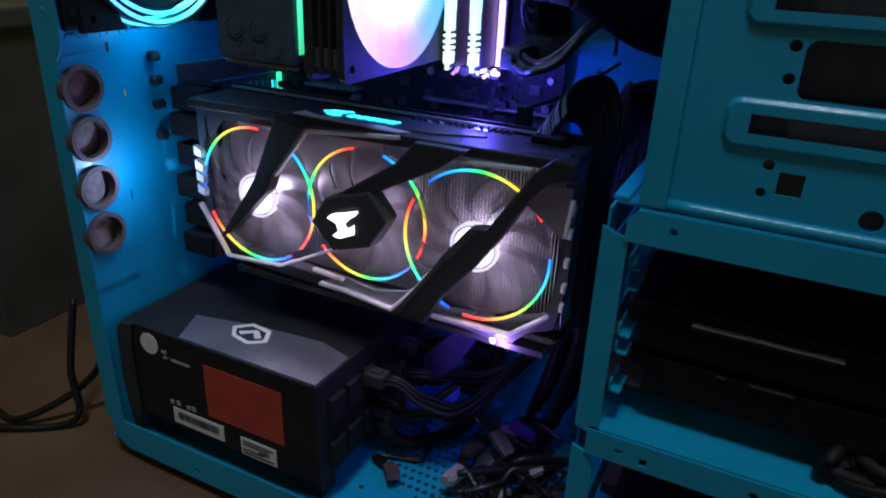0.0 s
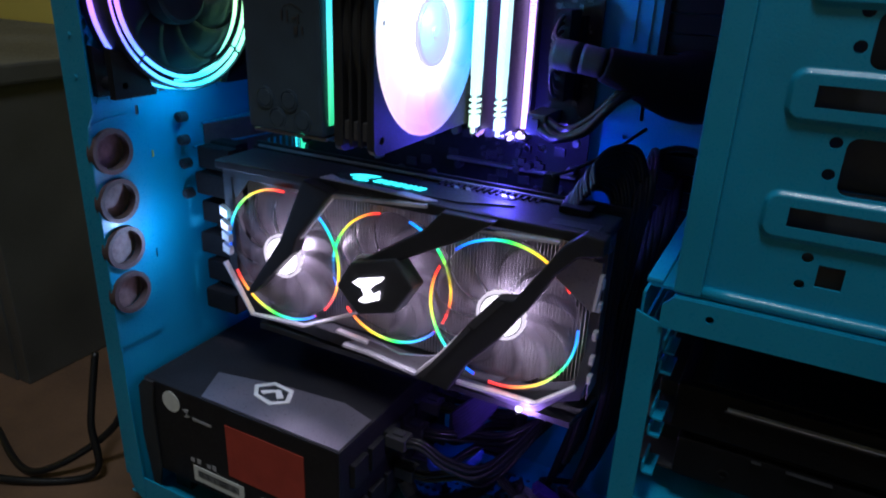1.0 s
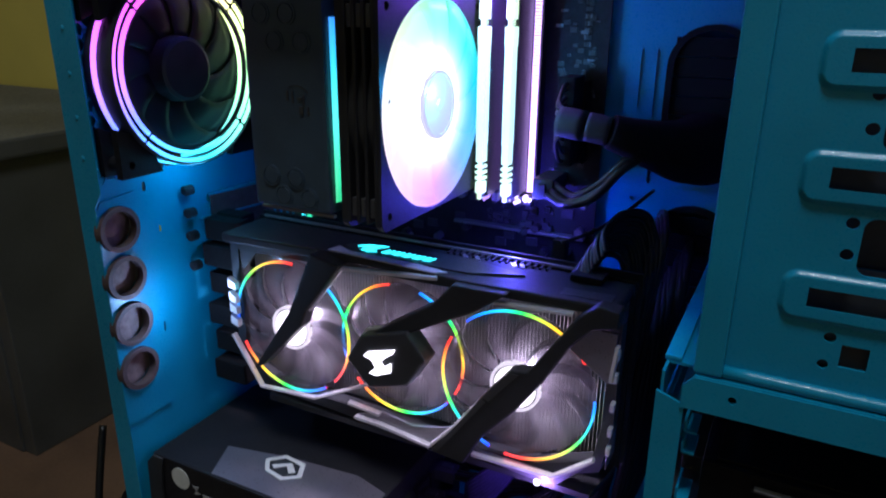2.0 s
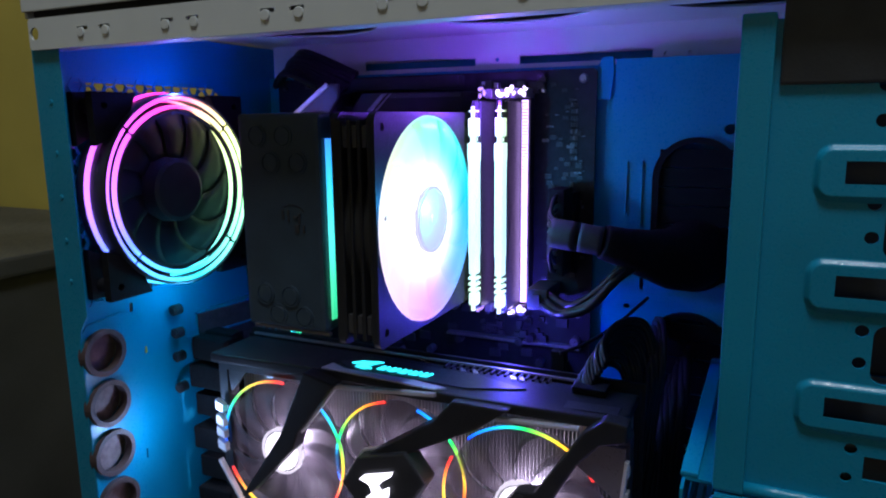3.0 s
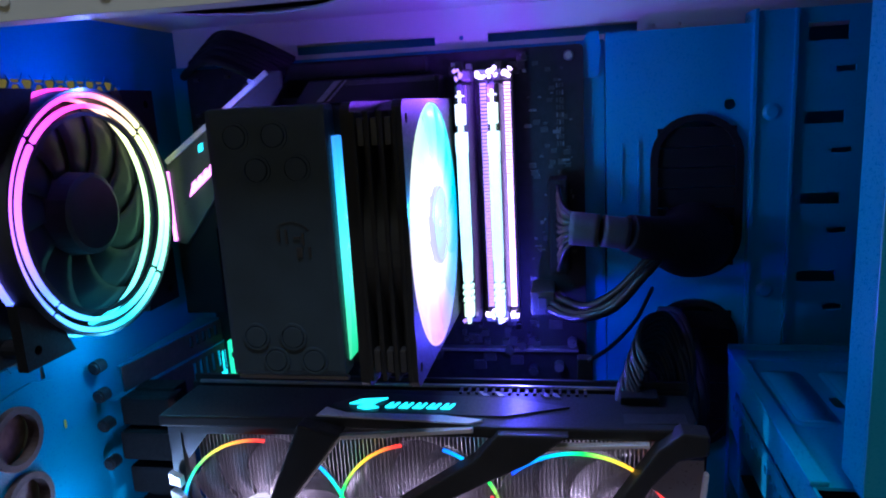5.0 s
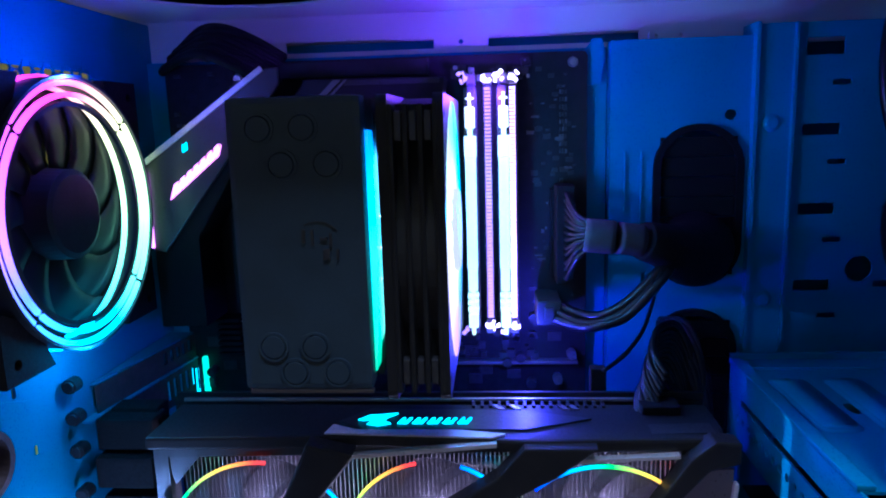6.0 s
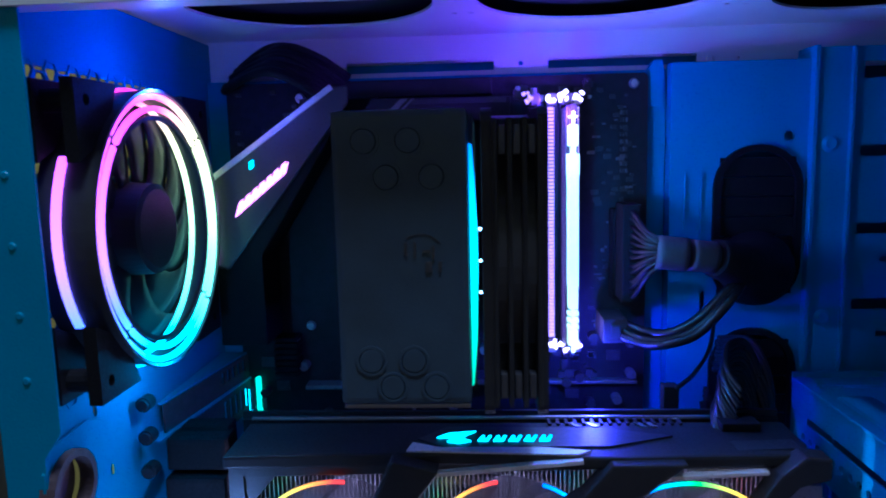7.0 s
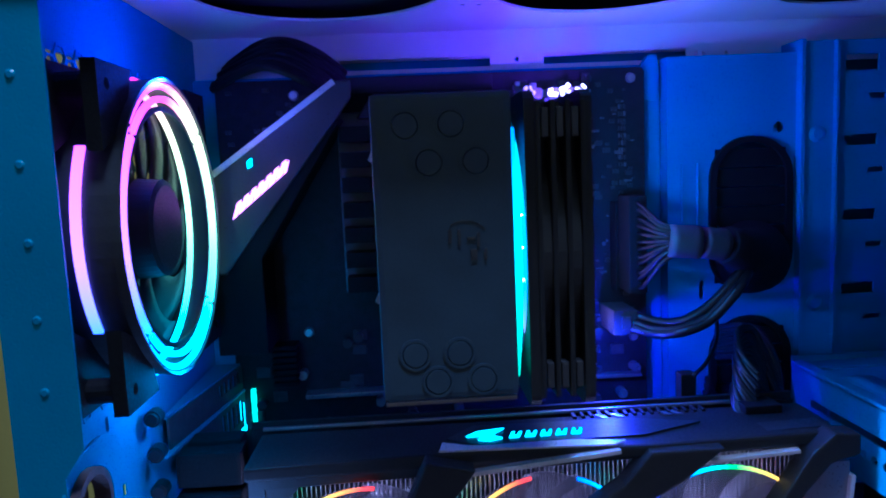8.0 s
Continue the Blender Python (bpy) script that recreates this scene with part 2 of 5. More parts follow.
def circle(cu, cv, r, n=24, a0=0.0):
    return [(cu + r * math.cos(a0 + 2 * math.pi * i / n), cv + r * math.sin(a0 + 2 * math.pi * i / n)) for i in range(n)]


def rounded(u0, u1, v0, v1, r, n=5):
    out = []
    for cu, cv, a in ((u1 - r, v1 - r, 0), (u0 + r, v1 - r, 90), (u0 + r, v0 + r, 180), (u1 - r, v0 + r, 270)):
        out += [(cu + r * math.cos(radians(a + 90 * i / n)), cv + r * math.sin(radians(a + 90 * i / n))) for i in range(n + 1)]
    return out


def add_plate(bm, axis, at, thick, outline, holes=(), bevel=0.0):
    """A sheet in the plane axis = at, with openings right through it; thick along the axis."""
    edges, m = [], AX[axis]
    for loop in (outline, *holes):
        vs = [bm.verts.new(m @ Vector((u, v, at))) for u, v in loop]
        edges += [bm.edges.new((vs[i], vs[(i + 1) % len(vs)])) for i in range(len(vs))]
    r = bmesh.ops.triangle_fill(bm, edges=edges, use_beauty=True)
    faces = [g for g in r["geom"] if isinstance(g, bmesh.types.BMFace)]
    ext = bmesh.ops.extrude_face_region(bm, geom=faces)
    vs = [g for g in ext["geom"] if isinstance(g, bmesh.types.BMVert)]
    bmesh.ops.translate(bm, verts=vs, vec=m.to_3x3() @ Vector((0, 0, thick)))
    return bm


def plate(axis, at, thick, outline, holes=()):
    return add_plate(bmesh.new(), axis, at, thick, outline, holes)


def rect(u0, u1, v0, v1):
    return [(u0, v0), (u1, v0), (u1, v1), (u0, v1)]


def add_cyl(bm, c, axis, r0, r1, h, n=24, caps=True):
    """A cylinder or cone from c along the axis, of radius r0 there and r1 at the end."""
    r = bmesh.ops.create_cone(bm, cap_ends=caps, segments=n, radius1=r0, radius2=r1, depth=h)
    bmesh.ops.transform(bm, matrix=Matrix.Translation(c) @ AX[axis] @ Matrix.Translation((0, 0, h / 2)), verts=r["verts"])
    return bm


def cyl(c, axis, r0, r1, h, n=24):
    return add_cyl(bmesh.new(), c, axis, r0, r1, h, n)


def add_ring(bm, c, axis, r_in, r_out, h, n=72, a0=0.0, a1=360.0):
    """A ring, or an arc of one in degrees, with a rectangular section."""
    full = abs(a1 - a0) >= 359.9
    k = n if full else n + 1
    m = Matrix.Translation(c) @ AX[axis]
    rows = []
    for i in range(k):
        a = radians(a0 + (a1 - a0) * i / n)
        ca, sa = math.cos(a), math.sin(a)
        rows.append([bm.verts.new(m @ Vector((r * ca, r * sa, z))) for r, z in ((r_in, 0), (r_out, 0), (r_out, h), (r_in, h))])
    for i in range(n):
        p, q = rows[i], rows[(i + 1) % k]
        for j in range(4):
            bm.faces.new((p[j], p[(j + 1) % 4], q[(j + 1) % 4], q[j]))
    if not full:
        bm.faces.new(rows[0])
        bm.faces.new(rows[-1])
    return bm


def ring(c, axis, r_in, r_out, h, n=72, a0=0.0, a1=360.0):
    return add_ring(bmesh.new(), c, axis, r_in, r_out, h, n, a0, a1)


def add_tube(bm, pts, r, n=10, steps=8):
    """A smooth round cable through pts; r may name a radius for each of them."""
    radii = list(r) if isinstance(r, (list, tuple)) else [r] * len(pts)
    P = [Vector(p) for p in pts]
    line = []
    for i in range(len(P) - 1):
        p0, p1, p2, p3 = P[max(i - 1, 0)], P[i], P[i + 1], P[min(i + 2, len(P) - 1)]
        for s in range(steps):
            t = s / steps
            line.append(0.5 * ((2 * p1) + (p2 - p0) * t + (2 * p0 - 5 * p1 + 4 * p2 - p3) * t * t + (3 * p1 - p0 - 3 * p2 + p3) * t ** 3))
    line.append(P[-1])
    rows, ref = [], Vector((0.31, 0.17, 0.93))
    for i, p in enumerate(line):
        k = min(i // steps, len(radii) - 2)
        r = radii[k] + (radii[k + 1] - radii[k]) * (i / steps - k)
        d = (line[min(i + 1, len(line) - 1)] - line[max(i - 1, 0)]).normalized()
        u = d.cross(ref).normalized()
        w = d.cross(u)
        rows.append([bm.verts.new(p + r * (math.cos(2 * math.pi * j / n) * u + math.sin(2 * math.pi * j / n) * w)) for j in range(n)])
    for a, b in zip(rows, rows[1:]):
        for j in range(n):
            bm.faces.new((a[j], a[(j + 1) % n], b[(j + 1) % n], b[j]))
    bm.faces.new(rows[0])
    bm.faces.new(rows[-1])
    return bm


def tube(pts, r, n=10, steps=8):
    return add_tube(bmesh.new(), pts, r, n, steps)


def add_poly(bm, pts, y0, y1):
    """A flat piece of the outline pts (x, z), from y0 to y1."""
    return add_plate(bm, "y", y0, y1 - y0, pts)


def add_pad(bm, y, rise, u0, u1, v0, v1, holes=(), shoulder=0.0024):
    """A pressed pad that stands proud of the sheet at y, with rounded shoulders and openings in its top."""
    steps, loops = 6, []
    for i in range(steps + 1):
        a = math.pi * i / steps
        d = shoulder * (1 - i / steps)
        yy = y - rise * (1 - math.cos(a)) / 2
        loops.append([bm.verts.new((u, yy, v)) for u, v in rounded(u0 - d, u1 + d, v0 - d, v1 + d, 0.0035 + d, 6)])
    for p, q in zip(loops, loops[1:]):
        for j in range(len(p)):
            bm.faces.new((p[j], p[(j + 1) % len(p)], q[(j + 1) % len(p)], q[j]))
    add_plate(bm, "y", y - rise, 0.0008, rounded(u0, u1, v0, v1, 0.0035, 6), holes)
    return bm


def soften(bm, r):
    """Round the outer edges of a flat piece."""
    bmesh.ops.remove_doubles(bm, verts=bm.verts, dist=1e-6)
    bmesh.ops.dissolve_limit(bm, angle_limit=0.02, verts=bm.verts, edges=bm.edges)
    sharp = [e for e in bm.edges if len(e.link_faces) == 2 and e.calc_face_angle(0) > 0.5]
    bmesh.ops.bevel(bm, geom=sharp, offset=r, segments=2, affect="EDGES", profile=0.6)
    return bm


def add_bar(bm, pts, w, y0, y1):
    """A bent strip of width w along the points (x, z), from y0 to y1."""
    P = [Vector(p) for p in pts]
    left, right = [], []
    for i, p in enumerate(P):
        d = (P[min(i + 1, len(P) - 1)] - P[max(i - 1, 0)]).normalized()
        nrm = Vector((-d.y, d.x)) * w / 2
        left.append(tuple(p + nrm))
        right.append(tuple(p - nrm))
    return add_plate(bm, "y", y0, y1 - y0, left + right[::-1])


def blade(r0, r1, span, pitch, thick=0.0012, sweep=0.35, n=6, m=5):
    """A curved fan blade in the plane u, v with its axis along w."""
    bm = bmesh.new()
    grid = []
    for i in range(n + 1):
        f = i / n
        r = r0 + (r1 - r0) * f
        row = []
        for j in range(m + 1):
            g = j / m
            a = span * (g - 0.5) + sweep * f * f
            w = pitch * (g - 0.5) + 0.0015 * math.sin(math.pi * g)
            row.append((r * math.cos(a), r * math.sin(a), w))
        grid.append(row)
    for side in (0, 1):
        vs = [[bm.verts.new((u, v, w + side * thick)) for u, v, w in row] for row in grid]
        for i in range(n):
            for j in range(m):
                bm.faces.new((vs[i][j], vs[i + 1][j], vs[i + 1][j + 1], vs[i][j + 1]))
        if side == 0:
            low = vs
    for a, b in ([(low[0], vs[0]), (low[-1], vs[-1])] + [([r[0] for r in low], [r[0] for r in vs]), ([r[-1] for r in low], [r[-1] for r in vs])]):
        for j in range(len(a) - 1):
            bm.faces.new((a[j], a[j + 1], b[j + 1], b[j]))
    return bm


def blades(parent, axis, c, count, r0, r1, span, pitch, material, sweep=0.35, turn=0.0):
    """Separate blades round the hub at c, all on one mesh."""
    bm = blade(r0, r1, span, pitch, sweep=sweep)
    bmesh.ops.transform(bm, matrix=AX[axis], verts=bm.verts)
    first = part("fan_blade", bm, material, parent, smooth=True)
    along = {"x": "X", "y": "Y", "z": "Z"}[axis]
    for i in range(count):
        ob = first
        if i:
            ob = new("fan_blade", first.data)
            ob.parent = parent
        ob.matrix_local = Matrix.Translation(c) @ Matrix.Rotation((2 * math.pi * i / count + turn) * (-1 if axis == "y" else 1), 4, along)


def screw(parent, c, axis, r, material, flip=1, name="screw"):
    """A pan-head screw with a cross slot, its head towards flip along the axis."""
    bm = cyl((0, 0, 0), "z", r, r * 0.72, r * 0.6, 14)
    add_box(bm, -r * 0.6, r * 0.6, -r * 0.1, r * 0.1, r * 0.55, r * 0.64)
    add_box(bm, -r * 0.1, r * 0.1, -r * 0.6, r * 0.6, r * 0.56, r * 0.65)
    bmesh.ops.transform(bm, matrix=Matrix.Translation(c) @ AX[axis] @ Matrix.Diagonal((1, 1, flip, 1)), verts=bm.verts)
    return part(name, bm, material, parent)


def structure(name, bm, material, label, category):
    return tagged(part(name, bm, material, None), label, category, kind="structure")


# ---------- the room ----------
structure("floor", box(-2.2, 1.6, -1.8, 0.62, -0.04, 0.0), FLOORM, "worn brown wooden floor under the computer", "floor")
structure("wall_north", box(-2.2, 1.6, 0.62, 0.72, 0.0, 2.4), YELLOW, "matt yellow painted wall behind the computer", "wall")
structure("wall_south", box(-2.2, 1.6, -1.9, -1.8, 0.0, 2.4), ROOM, "plain painted wall of the dim room", "wall")
structure("wall_west", box(-2.3, -2.2, -1.9, 0.72, 0.0, 2.4), YELLOW, "matt yellow painted side wall", "wall")
structure("wall_east", box(1.6, 1.7, -1.9, 0.72, 0.0, 2.4), ROOM, "plain painted side wall", "wall")
structure("ceiling", box(-2.3, 1.7, -1.9, 0.72, 2.4, 2.5), ROOM, "plain painted ceiling", "ceiling")

cab = thing("low_cabinet", "dark grey low cabinet standing beside the computer", "cabinet")
part("side_panel", box(-0.642, -0.625, 0.32, 0.60, 0.0, 0.287, 0.002), GREY, cab)
part("cabinet_top", box(-1.45, -0.62, 0.305, 0.61, 0.287, 0.305, 0.003), GREY, cab)
part("cabinet_front", box(-1.44, -0.642, 0.318, 0.335, 0.0, 0.287, 0.002), GREY, cab)
part("cabinet_back", box(-1.44, -0.642, 0.585, 0.60, 0.0, 0.287, 0.002), GREY, cab)

# ---------- the case ----------
case = thing("computer_case", "light blue painted steel computer case with its side panel off", "computer case")
XR, XF, YF, YB, ZB, ZT = -0.39, 0.125, 0.256, 0.452, 0.018, 0.474

holes = [rounded(0.2575, 0.3875, 0.3125, 0.4415, 0.012, 6)]
for z in (0.281, 0.2485, 0.216, 0.1835):
    holes.append(circle(0.2685, z, 0.0125, 24))
holes.append(rounded(0.292, 0.2945, 0.300, 0.306, 0.0008, 3))
holes.append(rounded(0.2935, 0.296, 0.199, 0.206, 0.0008, 3))
part("rear_panel", plate("x", XR, -0.0012, rect(YF, YB, ZB, ZT), holes), BLUE, case)
bm = bmesh.new()
for i in range(-9, 10):
    for j in range(-9, 10):
        u, v = 0.3225 + i * 0.0075, 0.375 + (j + 0.5 * (i % 2)) * 0.0087
        if 0.256 < u < 0.389 and 0.311 < v < 0.443:
            add_ring(bm, (XR - 0.0006, u, v), "x", 0.0038, 0.0049, 0.0012, 6)
tagged(part("fan_grille", bm, BLUE, case, "hexagon mesh fan vent"), kind="stuff")
# raised lip with the step above the four tube openings
bm = bmesh.new()
add_plate(bm, "x", XR + 0.0015, -0.001, [(0.2545, 0.145), (0.290, 0.145), (0.299, 0.297), (0.284, 0.302), (0.259, 0.300), (0.2545, 0.292)], [circle(0.2685, z, 0.0126, 24) for z in (0.281, 0.2485, 0.216, 0.1835)])
part("tube_plate", bm, BLUE, case)
for i, z in enumerate((0.281, 0.2485, 0.216, 0.1835)):
    g = centred("grommet", ring((0, 0, 0), "x", 0.0116, 0.0146, 0.0060, 32), RUBBER, case, (XR - 0.0012, 0.2685, z), "dusty dark rubber grommet")
    bm = bmesh.new()
    add_cyl(bm, (-0.004, 0, 0), "x", 0.0135, 0.0135, 0.001, 32)
    add_cyl(bm, (-0.003, 0, 0), "x", 0.0060, 0.0030, 0.0008, 14)
    part("membrane", bm, DUSTY, g)
part("yellow_mark", box(XR + 0.0006, XR + 0.0010, 0.3007, 0.3019, 0.2705, 0.2748), YELLOW, case, "small yellow paint mark")
# rear post with folded edge
bm = bmesh.new()
add_plate(bm, "y", YF - 0.001, 0.0012, [(-0.402, 0.040), (-0.399, 0.026), (-0.393, 0.017), (-0.3855, 0.012), (-0.3855, 0.030), (-0.388, 0.10), (-0.388, 0.298), (-0.381, 0.308), (-0.381, 0.462), (-0.402, 0.462)])
add_box(bm, -0.4035, -0.402, YF - 0.001, YF + 0.03, 0.034, 0.462)
part("rear_post", bm, BLUE, case)
for z in (0.43, 0.402, 0.377, 0.352, 0.328):
    part("rivet", cyl((-0.3915, YF - 0.001, z), "y", 0.0017, 0.0010, -0.0006, 12), BLUE, case)
# folded rim along the bottom
bm = bmesh.new()
add_plate(bm, "y", YF - 0.001, 0.0012, [(-0.3852, 0.0115), (XF, 0.011), (XF, 0.019), (-0.195, 0.019), (-0.207, 0.037), (-0.37, 0.036), (-0.3852, 0.036)], [circle(-0.315, 0.0195, 0.002, 12)])
part("bottom_rim", bm, BLUE, case)
vent = []
for i in range(20):
    for j in range(15):
        u, v = -0.214 + i * 0.0060 + 0.0030 * (j % 2), 0.309 + j * 0.0078
        if math.hypot(u + 0.156, v - 0.367) < 0.060:
            vent.append(circle(u, v, 0.0021, 6))
part("bottom_panel", plate("z", ZB, -0.0012, rect(-0.402, XF, YF, YB), vent + [circle(-0.205, 0.30, 0.002, 10), circle(-0.198, 0.287, 0.0016, 10)]), BLUE, case)
part("dust_filter", box(-0.225, -0.09, 0.297, 0.435, 0.0135, 0.0155), MATTE, case, "black dust filter under the floor vent")
for x in (-0.37, 0.09):
    for y in (0.28, 0.43):
        part("foot", cyl((x, y, 0.0), "z", 0.012, 0.014, 0.0165, 20), MATTE, case)
# top: rail along the side, ceiling sheet with two fan openings, cover above
holes = [circle(-0.305, 0.352, 0.0575, 48), circle(-0.170, 0.352, 0.0575, 48), circle(-0.034, 0.352, 0.0575, 48)]
for cx in (-0.2385, -0.2300, -0.104, -0.095):
    holes += [circle(cx, 0.384, 0.0016, 10), circle(cx, 0.320, 0.0016, 10)]
part("top_sheet", plate("z", 0.4755, 0.0012, rect(-0.402, XF, YF + 0.004, YB), holes), WHITE, case)
part("top_cover", box(-0.404, XF + 0.01, YF - 0.004, YB + 0.004, 0.489, 0.497, 0.002), WHITE, case)
part("cover_skirt", box(-0.404, XF + 0.01, YF - 0.0040, YF - 0.0022, 0.4782, 0.4895, 0.0006), WHITE, case)
part("cover_skirt", box(-0.404, -0.4022, YF - 0.002, YB + 0.004, 0.4750, 0.4895), WHITE, case)
part("cover_skirt", box(-0.402, XF + 0.01, YB + 0.0022, YB + 0.004, 0.4600, 0.4895), WHITE, case)
part("cover_skirt", box(XF + 0.0082, XF + 0.01, YF - 0.002, YB + 0.002, 0.4600, 0.4895), WHITE, case)
# the shade in the gap above the rail, put in as a matt black strip
part("joint_backing", box(-0.4015, XF + 0.008, YF + 0.0015, YF + 0.0035, 0.4735, 0.4888), MATTE, case, "dark strip for the shade in the joint under the cover")
part("top_mesh", box(-0.395, XF - 0.005, YF + 0.006, YB - 0.004, 0.4840, 0.4855), MATTE, case, "black dust mesh above the fan openings")
bm = bmesh.new()
rail_holes = [circle(-0.3958, 0.4665, 0.0034, 20)]
for x in (-0.359, -0.299, -0.238, -0.177, -0.116, -0.055):
    rail_holes += [rounded(x - 0.0030, x + 0.0052, 0.4664, 0.4683, 0.0008, 3), rounded(x + 0.0133, x + 0.0215, 0.4664, 0.4683, 0.0008, 3)]
add_plate(bm, "y", YF - 0.0035, 0.0012, rounded(-0.4005, XF, 0.458, 0.4745, 0.002, 3), rail_holes)
add_plate(bm, "z", 0.458, 0.001, rect(-0.3985, XF, YF - 0.003, YF + 0.008))
add_plate(bm, "y", YF + 0.007, 0.001, rect(-0.3985, XF, 0.4585, 0.4745))
part("top_rail", bm, WHITE, case, "pale grey folded steel rail along the top")
tab = bmesh.new()
add_plate(tab, "y", 0, 0.0012, rounded(-0.0025, 0.0025, -0.0026, 0.0022, 0.0021, 5))
soften(tab, 0.0004)
tab = part("clip_tab", tab, WHITE, case)
for k, x in enumerate((-0.359, -0.299, -0.238, -0.177, -0.116, -0.055)):
    for d in (0, 0.0185):
        o = tab if k == 0 and d == 0 else new("clip_tab", tab.data)
        o.parent, o.location = case, (x + d, YF - 0.0042, 0.4655)
# motherboard tray, with stepped part and cable openings
tray_holes = [rounded(-0.0925, -0.0435, 0.314, 0.406, 0.0243, 8), rounded(-0.0925, -0.0435, 0.207, 0.299, 0.0243, 8), circle(-0.051, 0.411, 0.0032, 16),
              rounded(-0.0985, -0.096, 0.311, 0.322, 0.001, 3), circle(-0.106, 0.300, 0.0018, 10)]
part("tray_sheet", plate("y", 0.442, 0.0012, rect(-0.402, -0.118, ZB, 0.4512)), BLUE, case)
bm = plate("y", 0.4315, 0.0012, rect(-0.116, -0.0405, ZB, 0.4535), tray_holes)
add_box(bm, -0.1175, -0.1160, 0.4315, 0.4432, ZB, 0.4535)
part("cable_panel", bm, BLUE, case)
for x, z0, z1 in ((-0.1088, 0.358, 0.392), (-0.0995, 0.352, 0.392)):
    part("bead", box(x - 0.0006, x + 0.0006, 0.4300, 0.4320, z0, z1, 0.0004), BLUE, case)
part("tray_edge", box(-0.0405, -0.0385, 0.4255, 0.452, ZB, 0.4600), BLUE, case)
slots = []
for k, z in enumerate((0.445, 0.402, 0.358, 0.314)):
    slots.append(rect(-0.0135, 0.0065, z - 0.0034, z + 0.0030 + 0.003 * (k == 0)))
    slots.append(rect(0.001, 0.011, z - 0.0195, z - 0.0165))
slots += [rect(0.03, 0.05, z - 0.002, z + 0.002) for z in (0.402, 0.358, 0.314)]
slots += [circle(0.022, 0.323, 0.0075, 20), circle(0.045, 0.343, 0.005, 16)]
bm = plate("y", 0.4275, 0.0012, rect(-0.0385, XF, 0.06, 0.459), slots)
add_box(bm, -0.0205, -0.0190, 0.4245, 0.4275, 0.06, 0.459)
part("bay_back_panel", bm, BLUE, case)
for z in (0.406, 0.306):
    part("dimple", cyl((-0.030, 0.4275, z), "y", 0.005, 0.003, -0.0015, 20), BLUE, case)
part("tray_backing", box(-0.404, XF, 0.458, 0.4595, ZB, 0.4755), BLUE, case, "far side panel behind the tray")
# upper lip of the tray, with two long slots
lip = [rect(-0.306, -0.2175, 0.4545, 0.4605), rect(-0.1855, -0.099, 0.4545, 0.4605), circle(-0.2015, 0.458, 0.0015, 10)]
bm = plate("y", 0.4485, 0.001, rect(-0.402, XF, 0.4505, 0.4755), lip)
part("tray_lip", bm, WHITE, case)
bm = bmesh.new()
add_plate(bm, "y", 0.4445, 0.003, rounded(-0.094, -0.0725, 0.4535, 0.4595, 0.002, 3), [circle(-0.0905, 0.4565, 0.0013, 10), circle(-0.0765, 0.4565, 0.0013, 10)])
part("lip_tab", bm, WHITE, case)
bm = plate("y", 0.4375, 0.005, [(-0.1315, 0.430), (-0.122, 0.430), (-0.120, 0.446), (-0.121, 0.4555), (-0.126, 0.456), (-0.1315, 0.449)])
part("corner_tab", bm, BLUE, case)
# front panel closes the case
part("front_panel", box(XF, XF + 0.012, YF - 0.003, YB + 0.002, 0.012, 0.489, 0.002), BLUE, case)

# ---------- drive bay: near side plate with pressed frames ----------
bay = thing("drive_bay", "light blue pressed steel drive bay plate with slots", "drive bay")
XB = -0.0395
PADS = ((0.400, -0.0045, 0.0032), (0.361, -0.0045, 0.0032), (0.3170, -0.0045, 0.0030))
holes = [rounded(-0.0120, 0.083, z - 0.0095, z + 0.0072, 0.004, 5) for z, lo, hi in PADS]
for z0, z1 in ((0.3265, 0.3475), (0.3705, 0.3895), (0.4095, 0.4275)):
    holes.append(rounded(0.0085, 0.048, z0, z1, 0.004, 5))
for z in (0.345, 0.3335, 0.389, 0.3775, 0.428, 0.4165):
    holes.append(circle(0.0050, z, 0.0022, 16))
holes += [circle(0.0052, 0.3015, 0.0021, 16), circle(0.0045, 0.2905, 0.0019, 16)]
holes.append(rect(0.0095, 0.0185, 0.2905, 0.2995))
holes += [circle(0.043, 0.2865, 0.0042, 18)]
part("side_plate", plate("y", YF + 0.0045, 0.0012, rect(-0.0285, 0.10, 0.276, 0.4505), holes), BLUE, bay)
# black box added behind the lower holes so that no lit blue shows through
part("latch_backing", box(-0.002, 0.070, YF + 0.0075, YF + 0.0150, 0.2825, 0.3055, 0.0015), BLACK, bay, "black plastic latch backing that keeps the openings dark")
bm = bmesh.new()
add_box(bm, XB, -0.0285, YF + 0.0005, YF + 0.0215, 0.2775, 0.4525, 0.0012)
part("bay_post", bm, BLUE, bay)
for z, lo, hi in PADS:
    bm = add_pad(bmesh.new(), YF + 0.0045, 0.0017, -0.0118, 0.081, z - 0.0085, z + 0.0065, [rect(-0.0045, 0.062, z + lo, z + hi)])
    ob = part("pressed_pad", bm, BLUE, bay)
    for f in ob.data.polygons:
        f.use_smooth = abs(f.normal.y) < 0.98
bm = bmesh.new()
add_plate(bm, "y", YF - 0.001, 0.0014, [(-0.0425, 0.2615), (0.11, 0.2615), (0.11, 0.276), (-0.0385, 0.276), (-0.0425, 0.2715)], [circle(-0.0235, 0.2695, 0.0017, 12), circle(0.055, 0.2695, 0.0017, 12)])
add_plate(bm, "z", 0.2755, 0.001, rect(-0.0385, 0.11, YF, YF + 0.012))
part("bay_foot", bm, BLUE, bay)
